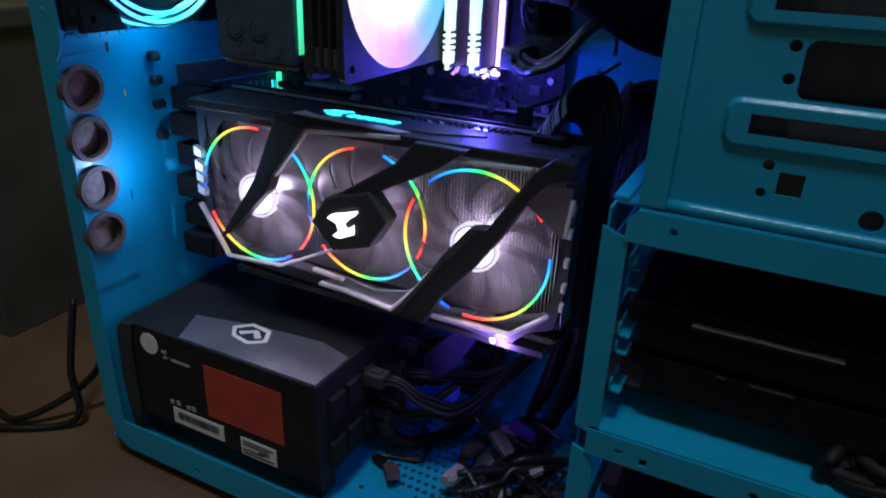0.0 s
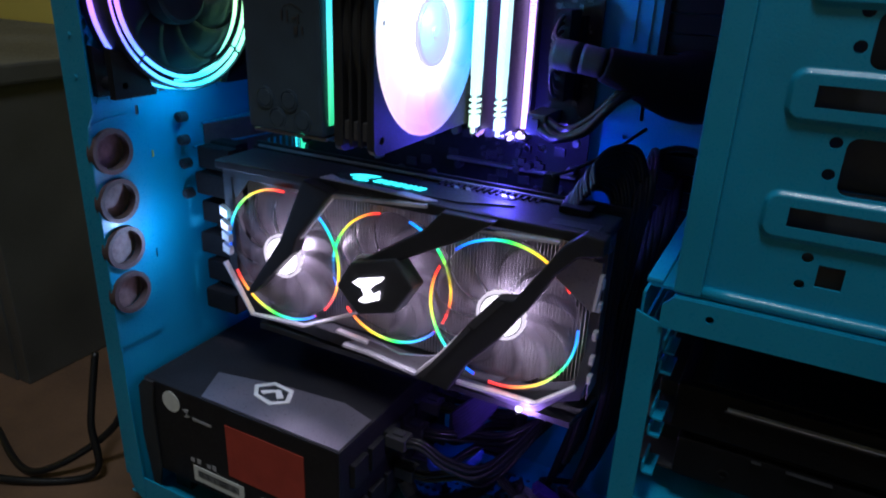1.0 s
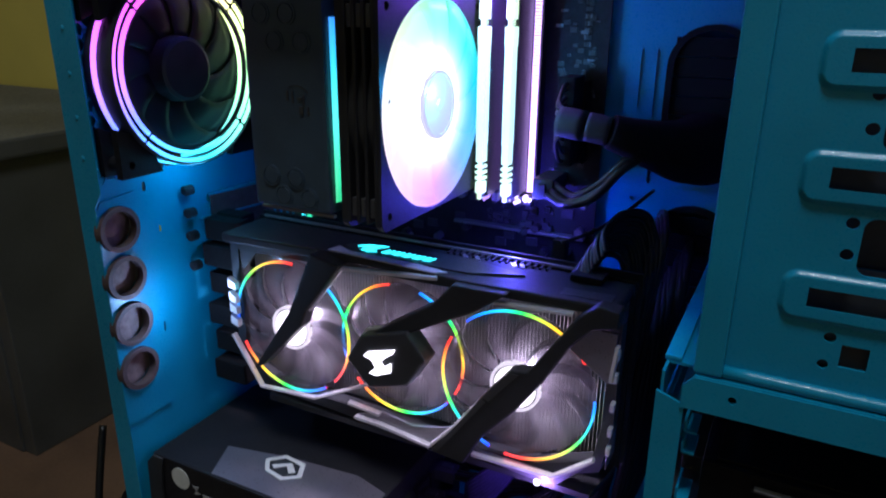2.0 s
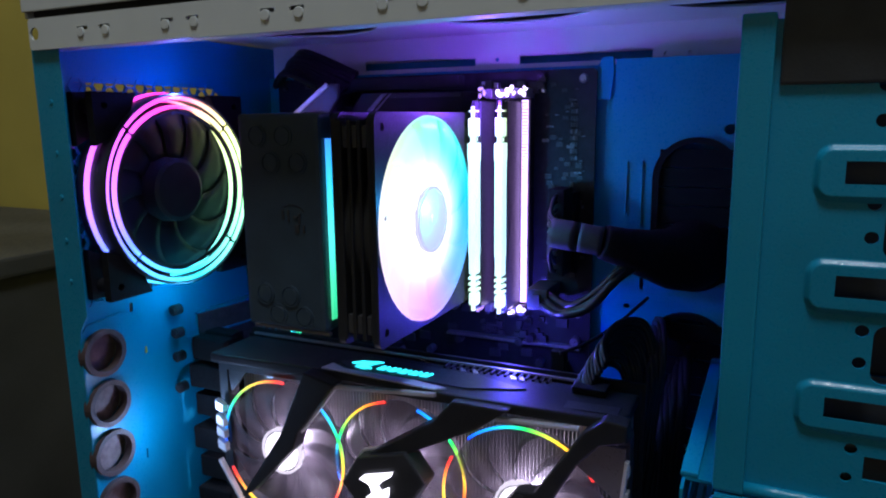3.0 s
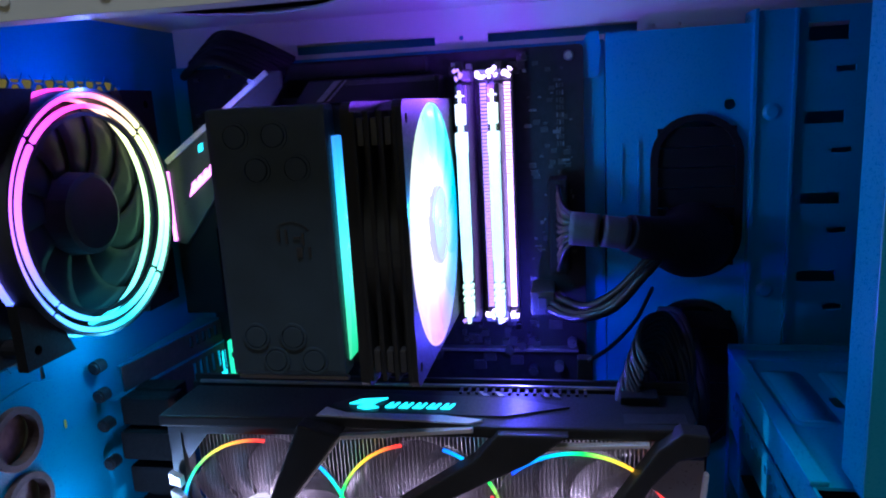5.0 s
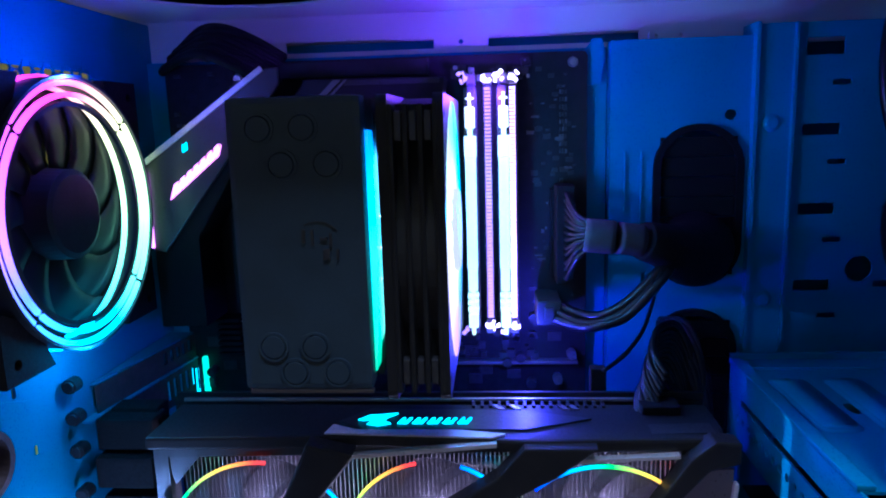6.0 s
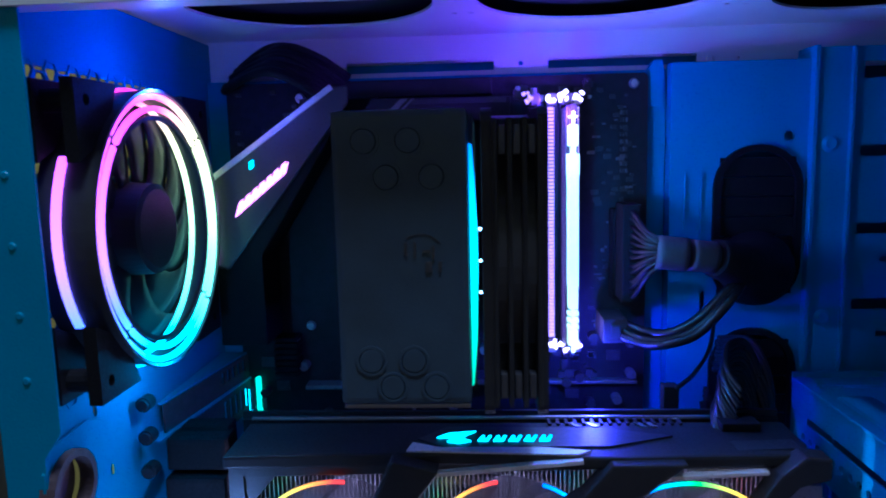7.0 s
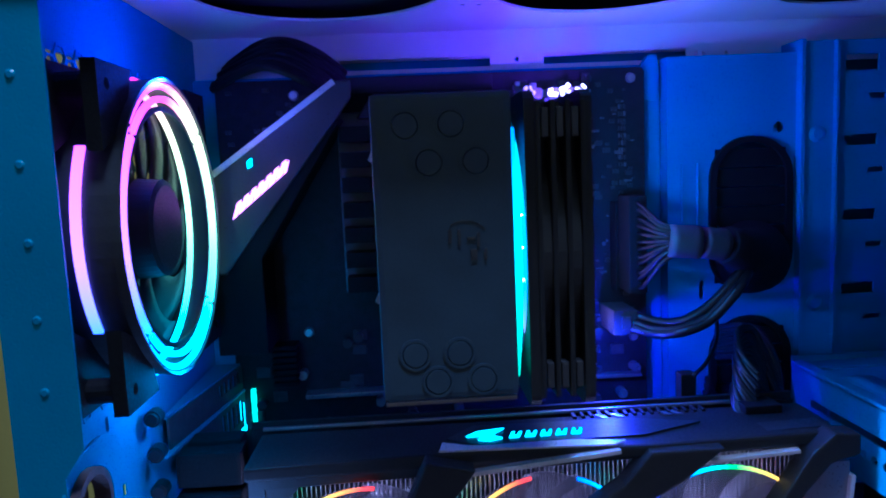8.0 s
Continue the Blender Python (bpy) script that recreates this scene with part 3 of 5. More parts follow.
part("rolled_edge", tube([(-0.0285, YF + 0.0035, 0.2792), (0.03, YF + 0.0033, 0.2790), (0.10, YF + 0.0035, 0.2792)], 0.0026, 12, 4), BLUE, bay, smooth=True)
for z in (0.400, 0.361, 0.3175):
    part("latch_rail", box(-0.010, 0.085, YF + 0.0105, YF + 0.0185, z - 0.0085, z + 0.0075, 0.001), BLACK, bay, "black plastic latch backing that keeps the openings dark")
for z in (0.337, 0.380, 0.4185):
    part("latch_backing", box(0.002, 0.058, YF + 0.0200, YF + 0.0300, z - 0.0125, z + 0.0125, 0.0015), BLACK, bay, "black plastic latch backing that keeps the openings dark")
part("dark_block", box(-0.0265, 0.06, YF + 0.003, YF + 0.028, 0.4285, 0.4575, 0.001), BLACK, bay, "black plastic latch backing that keeps the openings dark block")
part("bay_end", box(0.10, 0.1015, YF + 0.004, 0.428, 0.276, 0.455), BLUE, bay)

# ---------- lower drive cage ----------
cage = thing("drive_cage", "light blue steel hard drive cage with open shelves", "drive cage")
side_holes = [rounded(0.272, 0.393, 0.2545, 0.2588, 0.0015, 3), rounded(0.272, 0.405, 0.20, 0.232, 0.002, 3), rounded(0.272, 0.405, 0.175, 0.192, 0.002, 3), rounded(0.272, 0.405, 0.075, 0.135, 0.002, 3)]
side_holes += [circle(0.282 + 0.0082 * k, 0.2462, 0.0022, 12) for k in range(15)]
part("cage_side", plate("x", -0.0515, 0.0012, rect(YF + 0.004, 0.413, ZB, 0.2735), side_holes), BLUE, cage)
bm = box(-0.0525, -0.0455, YF + 0.014, 0.4115, 0.2737, 0.2760, 0.0008)
add_box(bm, -0.0455, XF - 0.002, 0.398, 0.4115, 0.2737, 0.2752, 0.0006)
part("cage_flange", bm, BLUE, cage, "folded flange round the cage top")
for x in (-0.036, -0.008):
    bm = add_pad(bmesh.new(), 0.0, 0.0012, -0.008, 0.008, -0.030, 0.030, (), 0.0025)
    bmesh.ops.transform(bm, matrix=Matrix.Translation((x + 0.003, 0.352, 0.2737)) @ Matrix.Rotation(-math.pi / 2, 4, "X"), verts=bm.verts)
    part("pressed_pad", bm, BLUE, cage, smooth=True)
bm = plate("z", 0.2725, 0.0012, rect(-0.0515, XF, YF + 0.014, 0.413), [rounded(-0.02, 0.03, 0.34, 0.352, 0.003, 4), rounded(0.045, 0.08, 0.34, 0.352, 0.003, 4)])
add_box(bm, -0.052, XF, 0.4115, 0.413, 0.2725, 0.2785)
part("cage_top", bm, BLUE, cage)
part("cage_post", plate("y", YF, 0.0015, [(-0.0525, 0.162), (-0.041, 0.158), (-0.041, 0.262), (-0.0525, 0.266)]), BLUE, cage)
part("lower_post", plate("y", YF, 0.0015, [(-0.0525, ZB), (-0.041, ZB), (-0.041, 0.138), (-0.0465, 0.148), (-0.0525, 0.150)]), BLUE, cage)
bm = plate("y", YF - 0.001, 0.0014, [(-0.046, 0.148), (0.11, 0.148), (0.11, 0.1625), (-0.046, 0.1625)], [rect(-0.032, -0.028, 0.154, 0.156), rect(-0.020, -0.0165, 0.151, 0.155), circle(0.03, 0.155, 0.002, 10)])
add_plate(bm, "z", 0.1625, 0.0012, rect(-0.046, 0.11, YF, 0.41))
part("cage_shelf", bm, BLUE, cage)
for z in (0.246, 0.236, 0.212, 0.203, 0.182):
    bm = box(-0.0405, -0.0350, YF + 0.006, YF + 0.022, z, z + 0.0010)
    add_box(bm, -0.0405, -0.0395, YF + 0.006, YF + 0.022, z, z + 0.0060)
    part("shelf_tab", bm, BLUE, cage)
    bm = box(0.090, 0.0955, YF + 0.006, YF + 0.022, z, z + 0.0010)
    part("shelf_tab", bm, BLUE, cage)
part("cage_back", box(0.10, 0.1015, YF + 0.01, 0.41, ZB, 0.272), BLUE, cage)


def hard_drive(x, z, label, y=0.29, bright=0.060, h=0.024):
    d = thing("hard_drive", label, "hard drive", (x, y, z), "hard drives")
    part("drive_body", box(-0.062, 0.055, 0, 0.105, 0, h, 0.002), DRIVE, d)
    part("drive_cover", box(-0.056, 0.049, 0.004, 0.1, h, h + 0.0012, 0.0006), DRIVE, d)
    if bright > 0.03:
        part("edge_rail", box(-0.040, -0.040 + bright, -0.003, 0.0, 0.0180, 0.0186, 0.0002), GREYINK, d, "bright machined edge")
        part("edge_rail", box(-0.041, -0.042 + bright, -0.002, 0.0, 0.0164, 0.0168, 0.0001), CHIP, d)
    else:
        for a, b in ((-0.030, -0.026), (-0.016, 0.002)):
            part("edge_rail", box(a, b, -0.002, 0.0, h - 0.0008, h - 0.0004, 0.0001), CHIP, d, "bright worn edge")
    for k in (-0.04, 0.0, 0.04):
        part("mount_hole", ring((k, -0.0006, 0.008), "y", 0.0015, 0.0026, 0.0012, 12), DEEP, d)
    part("connector", box(-0.072, -0.062, 0.02, 0.07, 0.004, 0.012, 0.001), MATTE, d)
    return d


hard_drive(0.030, 0.2050, "black hard drive lying in the cage", 0.271)
hard_drive(0.034, 0.1800, "dark hard drive lying low in the cage", 0.272, 0.022, 0.0205)
hard_drive(0.028, 0.075, "dark hard drive in the lower cage opening")
part("shelf_sheet", box(-0.046, 0.098, 0.275, 0.40, 0.2035, 0.2048), MATTE, cage)
part("shelf_sheet", box(-0.046, 0.098, 0.276, 0.40, 0.1785, 0.1798), MATTE, cage)
part("shelf_sheet", box(-0.046, 0.098, 0.29, 0.40, 0.0735, 0.0750), BLUE, cage)

th = thing("drive_lead", "black drive leads heaped on the cage shelf", "cable")
for k in range(6):
    part("lead", tube([(0.098, 0.30 + 0.01 * k, 0.1668 + 0.002 * k), (0.075 - 0.004 * k, 0.285 + 0.006 * k, 0.172), (0.060 + 0.005 * k, 0.268 + 0.008 * k, 0.168 + 0.003 * k), (0.085, 0.262 + 0.006 * k, 0.176), (0.098, 0.28 + 0.01 * k, 0.190)], 0.0026, 8, 6), CABLE, th, smooth=True)

th = thing("drive_power_lead", "thick black power leads bunched at the cage end", "cable")
rnd = random.Random(31)
for k in range(11):
    pts = [(0.099, 0.285 + 0.010 * k, 0.168 + 0.004 * (k % 3))] + [(rnd.uniform(0.052, 0.094), rnd.uniform(0.264, 0.320), rnd.uniform(0.167, 0.180)) for _ in range(3)] + [(0.098, 0.270 + 0.008 * k, 0.178 - 0.001 * (k % 4))]
    part("lead", tube(pts, 0.0031, 8, 7), SLEEVE, th, smooth=True)

# ---------- motherboard ----------
mb = thing("motherboard", "black full-size motherboard with lit memory slots", "motherboard")
part("board", plate("y", 0.4345, 0.0016, rounded(-0.376, -0.1298, 0.145, 0.449, 0.003, 4)), PCB, mb)
part("board_stripe", box(-0.304, -0.2195, 0.4240, 0.4343, 0.4385, 0.4475, 0.001), MATTE, mb, "matt black heat sink along the top edge")
# heat sink above the processor, with a slanting pale stripe
bm = plate("y", 0.4100, 0.0243, [(-0.2960, 0.4240), (-0.2860, 0.4368), (-0.2090, 0.4360), (-0.2110, 0.4228)])
part("heat_sink_cover", soften(bm, 0.0008), SHROUD, mb, "dark angular heat sink cover")
for d, w in ((0.0, 0.0040), (0.0062, 0.0014)):
    bm = plate("y", 0.4092, 0.0007, [(-0.2820 + d, 0.4246), (-0.2820 + d + w, 0.4246), (-0.2700 + d + w, 0.4360), (-0.2700 + d, 0.4360)])
    part("heat_sink_stripe", bm, SATIN, mb, "pale metal stripe")
part("heat_sink_lip", box(-0.2640, -0.2120, 0.4094, 0.4101, 0.4330, 0.4355, 0.0002), GUN, mb)
# slanting cover over the rear sockets
bm = bmesh.new()
add_plate(bm, "y", 0.398, 0.002, [(-0.376, 0.346), (-0.368, 0.344), (-0.297, 0.434), (-0.297, 0.443), (-0.306, 0.443), (-0.376, 0.394)])
part("io_cover", soften(bm, 0.0008), GUN, mb, "dark grey slanting socket cover")
bm = bmesh.new()
add_plate(bm, "y", 0.400, 0.033, [(-0.3755, 0.30), (-0.349, 0.30), (-0.349, 0.352), (-0.303, 0.424), (-0.3755, 0.386)])
part("io_block", soften(bm, 0.001), DEEP, mb)
part("cover_edge", add_bar(bmesh.new(), [(-0.3745, 0.3945), (-0.3055, 0.4425)], 0.003, 0.3965, 0.3985), SILVER, mb, "pale metal edge of the socket cover")
bm = bmesh.new()
for k in range(7):
    u, v = -0.3590 + k * 0.0041, 0.3788 + k * 0.0033
    add_plate(bm, "y", 0.3968, 0.001, [(u - 0.0030, v - 0.0052), (u - 0.0008, v - 0.0036), (u + 0.0022, v + 0.0050), (u - 0.0002, v + 0.0032)])
    add_plate(bm, "y", 0.39685, 0.001, [(u + 0.0000, v - 0.0030), (u + 0.0018, v - 0.0014), (u + 0.0036, v + 0.0046), (u + 0.0016, v + 0.0032)])
part("lit_logo", bm, PINK, mb, "row of pink lit marks")
part("lit_mark", plate("y", 0.3967, 0.001, [(-0.3525, 0.3995), (-0.3500, 0.401), (-0.3500, 0.405), (-0.3525, 0.4035)]), CYAN, mb)
part("lit_edge", box(-0.3755, -0.3740, 0.396, 0.398, 0.347, 0.389), PINK, mb)
# heat sink blocks and the socket area
for x0, x1, z0, z1, y0 in ((-0.305, -0.289, 0.33, 0.425, 0.405), (-0.352, -0.338, 0.275, 0.300, 0.42)):
    for k in range(7):
        f = z0 + (z1 - z0) * k / 7
        part("heat_sink_fin", box(x0, x1, y0, 0.4343, f, f + (z1 - z0) / 7 * 0.62, 0.0005), DEEP, mb)
part("heat_sink_base", box(-0.307, -0.2885, 0.418, 0.4343, 0.328, 0.428, 0.001), GUN, mb)
for z in (0.406, 0.335):
    bm = plate("y", 0.375, 0.006, [(-0.289, z - 0.005), (-0.283, z - 0.009), (-0.277, z - 0.002), (-0.284, z + 0.006)])
    part("cooler_clip", bm, STEEL, mb)
rnd = random.Random(4)
# capacitors and chips over the board
for k in range(46):
    x, z = rnd.uniform(-0.37, -0.138), rnd.uniform(0.235, 0.300)
    if rnd.random() < 0.5:
        part("capacitor", cyl((x, 0.4343, z), "y", 0.0028, 0.0028, -0.007, 14), rnd.choice((STEEL, CHIP, BLACK)), mb)
    else:
        part("chip", box(x - 0.004, x + 0.004, 0.4325, 0.4343, z - 0.003, z + 0.003, 0.0004), CHIP, mb)
for k in range(60):
    x, z = rnd.uniform(-0.162, -0.136), rnd.uniform(0.27, 0.442)
    s = rnd.uniform(0.0006, 0.0022)
    part("chip", box(x - s, x + s, 0.4332, 0.4344, z - s * 0.7, z + s * 0.7), rnd.choice((CHIP, BLACK, CHIP, CHIP)), mb)
for k in range(40):
    x, z = rnd.uniform(-0.206, -0.160), rnd.uniform(0.434, 0.445) if k < 18 else rnd.uniform(0.268, 0.285)
    s = rnd.uniform(0.0008, 0.0026)
    part("chip", box(x - s, x + s, 0.4305, 0.4344, z - s, z + s, 0.0003), rnd.choice((CHIP, STEEL, CHIP, CHIP)), mb)
for k in range(26):
    x, z, w, h = rnd.uniform(-0.163, -0.136), rnd.uniform(0.275, 0.440), rnd.choice((0.0006, 0.0009, 0.0022)), rnd.choice((0.0004, 0.0006, 0.0010))
    part("chip", box(x - w, x + w, 0.4330, 0.4344, z - h, z + h), TIN, mb)
for k in range(9):
    for j in range(3):
        part("chip", box(-0.1455 + 0.0016 * j, -0.1446 + 0.0016 * j, 0.4330, 0.4344, 0.392 + 0.0042 * k, 0.3945 + 0.0042 * k), rnd.choice((CHIP, TIN)), mb)
for k in range(16):
    x, z = rnd.uniform(-0.372, -0.318), rnd.uniform(0.412, 0.444)
    part("chip", box(x - 0.0016, x + 0.0016, 0.4315, 0.4344, z - 0.0010, z + 0.0010, 0.0002), rnd.choice((CHIP, TIN, CHIP)), mb)
# screw of the board
for x, z in ((-0.332, 0.303), (-0.138, 0.443), (-0.332, 0.440), (-0.138, 0.29)):
    screw(mb, (x, 0.4343, z), "y", 0.003, STEEL, -1)
# memory sockets
for i, x in enumerate((-0.1955, -0.1865, -0.1780, -0.1725)):
    s = part("memory_slot", box(x - 0.0028, x + 0.0028, 0.4255, 0.4343, 0.2955, 0.4315, 0.0006), BLACK, mb)
    for z, d in ((0.2925, -1), (0.4345, 1)):
        bm = box(x - 0.0026, x + 0.0026, 0.417, 0.4343, z - 0.003, z + 0.003, 0.0012)
        part("latch", bm, NYLON, s, "pale translucent socket latch")
for x, m in ((-0.1865, VIOLETLOW), (-0.1728, VIOLET)):
    bm = bmesh.new()
    for k in range(66):
        z = 0.2975 + k * 0.00202
        add_box(bm, x - 0.0017, x + 0.0017, 0.4225, 0.4253, z, z + 0.0013)
    part("lit_slot_edge", bm, m, mb, "violet light row beside the memory")
# sparkle of the clear latches, put in as small glowing pieces
for x in (-0.2000, -0.1865, -0.1800, -0.1720):
    for z in (0.2935, 0.4355):
        bm = bmesh.new()
        for k in range(6):
            g = box(-0.0009, 0.0009, -0.0007, 0.0007, -0.0012, 0.0012, 0.0003)
            at = Matrix.Translation((x + rnd.uniform(-0.0024, 0.0024), 0.4165 + rnd.uniform(-0.002, 0.002), z + rnd.uniform(-0.0026, 0.0026)))
            bmesh.ops.transform(g, matrix=at @ Matrix.Rotation(rnd.uniform(-0.9, 0.9), 4, "Y") @ Matrix.Rotation(rnd.uniform(-0.9, 0.9), 4, "X") @ Matrix.Diagonal((rnd.uniform(0.5, 1.3), 1, rnd.uniform(0.5, 1.4), 1)), verts=g.verts)
            me = bpy.data.meshes.new("spark")
            g.to_mesh(me)
            g.free()
            bm.from_mesh(me)
            bpy.data.meshes.remove(me)
        tagged(part("latch_glint", bm, SPARK if x > -0.19 else VIOLETLOW, mb, "clear socket latch with its sparkle put in as glow"), kind="stuff")
for x, z0, z1, m in ((-0.3735, 0.246, 0.264, CYAN), (-0.3665, 0.246, 0.271, GREEN)):
    part("board_led_strip", box(x - 0.0012, x + 0.0012, 0.430, 0.4343, z0, z1, 0.0005), m, mb)
part("power_socket", box(-0.1515, -0.1385, 0.4228, 0.4343, 0.320, 0.372, 0.001), DEEP, mb)
part("board_rail", box(-0.232, -0.135, 0.428, 0.4343, 0.2665, 0.2685, 0.0005), STEEL, mb)
part("board_rail", box(-0.335, -0.288, 0.424, 0.4343, 0.2655, 0.2680, 0.0005), STEEL, mb)

# ---------- memory ----------
for x in (-0.1955, -0.1780):
    mem = thing("memory_module", "upright memory module with a bright pale lit top edge", "memory", (x, 0.4255, 0.3635), "memory modules")
    part("module_board", box(-0.0006, 0.0006, -0.030, 0.0, -0.0665, 0.0665), PCB, mem)
    part("heat_spreader", box(-0.0032, 0.0032, -0.0285, -0.004, -0.0655, 0.0655, 0.0006), GUN, mem)
    bm = bmesh.new()
    for z0, z1, w in ((-0.0665, -0.0625, 0.0010), (-0.0625, -0.0550, 0.0025), (-0.0535, -0.0517, 0.0029), (-0.0498, -0.0480, 0.0029), (-0.0460, -0.0442, 0.0029), (-0.0422, -0.030, 0.0024), (-0.030, 0.0295, 0.0027), (0.0295, 0.0405, 0.0031), (0.0405, 0.0445, 0.0012), (0.0445, 0.0555, 0.0025), (0.0592, 0.0602, 0.0022)):
        add_box(bm, -w, w, -0.0355, -0.0285, z0, z1, 0.0005)
    add_box(bm, -0.0011, 0.0011, -0.0348, -0.0285, -0.0560, -0.0420)
    add_box(bm, -0.0007, 0.0007, -0.0350, -0.0285, 0.0550, 0.0625)
    part("light_bar", bm, STICK, mem, "frosted light bar with notched ends")
    part("bar_core", box(-0.0012, 0.0012, -0.033, -0.0285, -0.066, 0.066), GUN, mem)

# ---------- processor cooler ----------
cool = thing("cpu_cooler", "black tower cooler with a smooth black cover and lit fan", "cooler")
bm = box(-0.2825, -0.2315, 0.280, 0.292, 0.3095, 0.4225, 0.0025)
part("cover", bm, COVER, cool, "satin black cover plate")
for dx, dz in ((-0.270, 0.411), (-0.2535, 0.411), (-0.262, 0.3975), (-0.245, 0.3975), (-0.270, 0.327), (-0.2535, 0.327), (-0.262, 0.3165), (-0.245, 0.3165)):
    part("pipe_cap", add_ring(cyl((dx, 0.2802, dz), "y", 0.0048, 0.0044, -0.0009, 24), (dx, 0.2794, dz), "y", 0.0050, 0.0060, 0.0010, 24), COVER, cool)
bm = bmesh.new()
for k, (u, v, w, h) in enumerate(((-0.2560, 0.3705, 0.0012, 0.005), (-0.2525, 0.3700, 0.0010, 0.006), (-0.2490, 0.3695, 0.0028, 0.0010), (-0.2455, 0.3690, 0.0010, 0.005), (-0.2480, 0.3635, 0.0024, 0.0040), (-0.2430, 0.3635, 0.0010, 0.004))):
    add_box(bm, u, u + w, 0.2793, 0.2800, v - h / 2, v + h / 2)
add_ring(bm, (-0.2500, 0.2796, 0.366), "y", 0.0098, 0.0102, 0.0004, 40, 40, 120)
part("cover_mark", bm, CHIP, cool, "worn grey print of plain marks")
fin = box(-0.281, -0.2295, 0, 0.0005, 0.3105, 0.4215)
fin = part("fin", fin, MATTE, cool)
fin.location = (0, 0.2945, 0)
for k in range(1, 44):
    o = new("fin", fin.data)
    o.parent, o.location = cool, (0, 0.2945 + k * 0.0026, 0)
part("base", box(-0.272, -0.236, 0.410, 0.4343, 0.345, 0.385, 0.001), STEEL, cool)
for z in (0.325, 0.345, 0.388, 0.408):
    part("heat_pipe", cyl((-0.256, 0.292, z), "y", 0.003, 0.003, 0.125, 14), STEEL, cool)
# the lit rotor shows as a pointed sliver between the cover and the fan
bm = plate("y", 0.0, 0.016, [(-0.0026, -0.0475), (-0.0019, -0.047), (-0.0004, -0.030), (0.0003, -0.005), (0.0003, 0.010), (-0.0006, 0.032), (-0.0014, 0.0465), (-0.0026, 0.0470)])
centred("gap_light", bm, STRIP, cool, (-0.2286, 0.2850, 0.3625), "bright coloured light in the gap beside the cover")
# three glowing points added for the rotor's glare through the gap
for z in (0.3765, 0.3640, 0.3515):
    part("gap_glare", cyl((-0.2273, 0.2900, z), "y", 0.0006, 0.0004, -0.0008, 12), GLARE, cool, "cyan-white glowing point added for the glare in the gap")
part("foot_strip", box(-0.282, -0.232, 0.2835, 0.2860, 0.3065, 0.3082, 0.0005), SATIN, cool)
# its fan: square frame with ribbed side, frosted lit rotor
fx0, fx1, fy0, fz0, cy, cz = -0.2265, -0.2015, 0.2835, 0.3025, 0.3435, 0.3625
bm = plate("x", fx1 - 0.004, 0.004, rounded(fy0, fy0 + 0.12, fz0, fz0 + 0.12, 0.005, 4), [circle(cy, cz, 0.0586, 56)] + [circle(cy + a * 0.0525, cz + b * 0.0525, 0.0022, 12) for a in (-1, 1) for b in (-1, 1)])
part("fan_frame", bm, SHROUD, cool, "black square fan frame")
part("fan_frame_back", plate("x", fx0, 0.004, rounded(fy0, fy0 + 0.12, fz0, fz0 + 0.12, 0.005, 4), [circle(cy, cz, 0.0586, 56)]), SHROUD, cool)
part("fan_shroud", ring((fx0 + 0.004, cy, cz), "x", 0.0587, 0.0598, 0.017, 56), BLACK, cool)
for k in range(4):
    x = fx0 + 0.004 + k * 0.0056
    part("side_rib", box(x, x + 0.0020, fy0 - 0.0005, fy0 + 0.012, fz0 + 0.004, fz0 + 0.116, 0.0006), SHROUD, cool)
for k in range(3):
    x = fx0 + 0.0065 + k * 0.0056
    for z0, z1 in ((0.310, 0.320), (0.405, 0.416)):
        part("rib_end", box(x, x + 0.0026, fy0 + 0.0002, fy0 + 0.006, z0, z1, 0.0005), GUN, cool)
part("side_back", box(fx0 + 0.002, fx1 - 0.001, fy0 + 0.010, fy0 + 0.0115, fz0 + 0.004, fz0 + 0.116), MATTE, cool)
blades(cool, "x", (fx1 - 0.0035, cy, cz), 11, 0.0190, 0.0572, 0.98, 0.004, FROST, 0.30)
centred("fan_rim", ring((0, 0, 0), "x", 0.0573, 0.0582, 0.013, 64), FROST, cool, (fx1 - 0.0130, cy, cz))
bm = cyl((0, 0, 0), "x", 0.0200, 0.0190, 0.0135, 40)
add_ring(bm, (0.0135, 0, 0), "x", 0.0165, 0.0178, 0.0006, 40)
add_cyl(bm, (0.0135, 0, 0), "x", 0.0035, 0.0030, 0.0008, 20)
centred("fan_hub", bm, HUBGLOW, cool, (fx1 - 0.0118, cy, cz), "frosted glowing fan hub")

# ---------- rear fan ----------
fan = thing("case_fan", "black round case fan with two rainbow lit rings", "fan", (0, 0, 0))
cy, cz = 0.3225, 0.3758
part("fan_body", ring((-0.3885, cy, cz), "x", 0.0566, 0.0600, 0.0205, 72), BLACK, fan)
part("outer_lip", ring((-0.3685, cy, cz), "x", 0.0592, 0.0606, 0.0030, 72), BLACK, fan)
part("front_lip", ring((-0.3690, cy, cz), "x", 0.0475, 0.0495, 0.0015, 72), BLACK, fan)
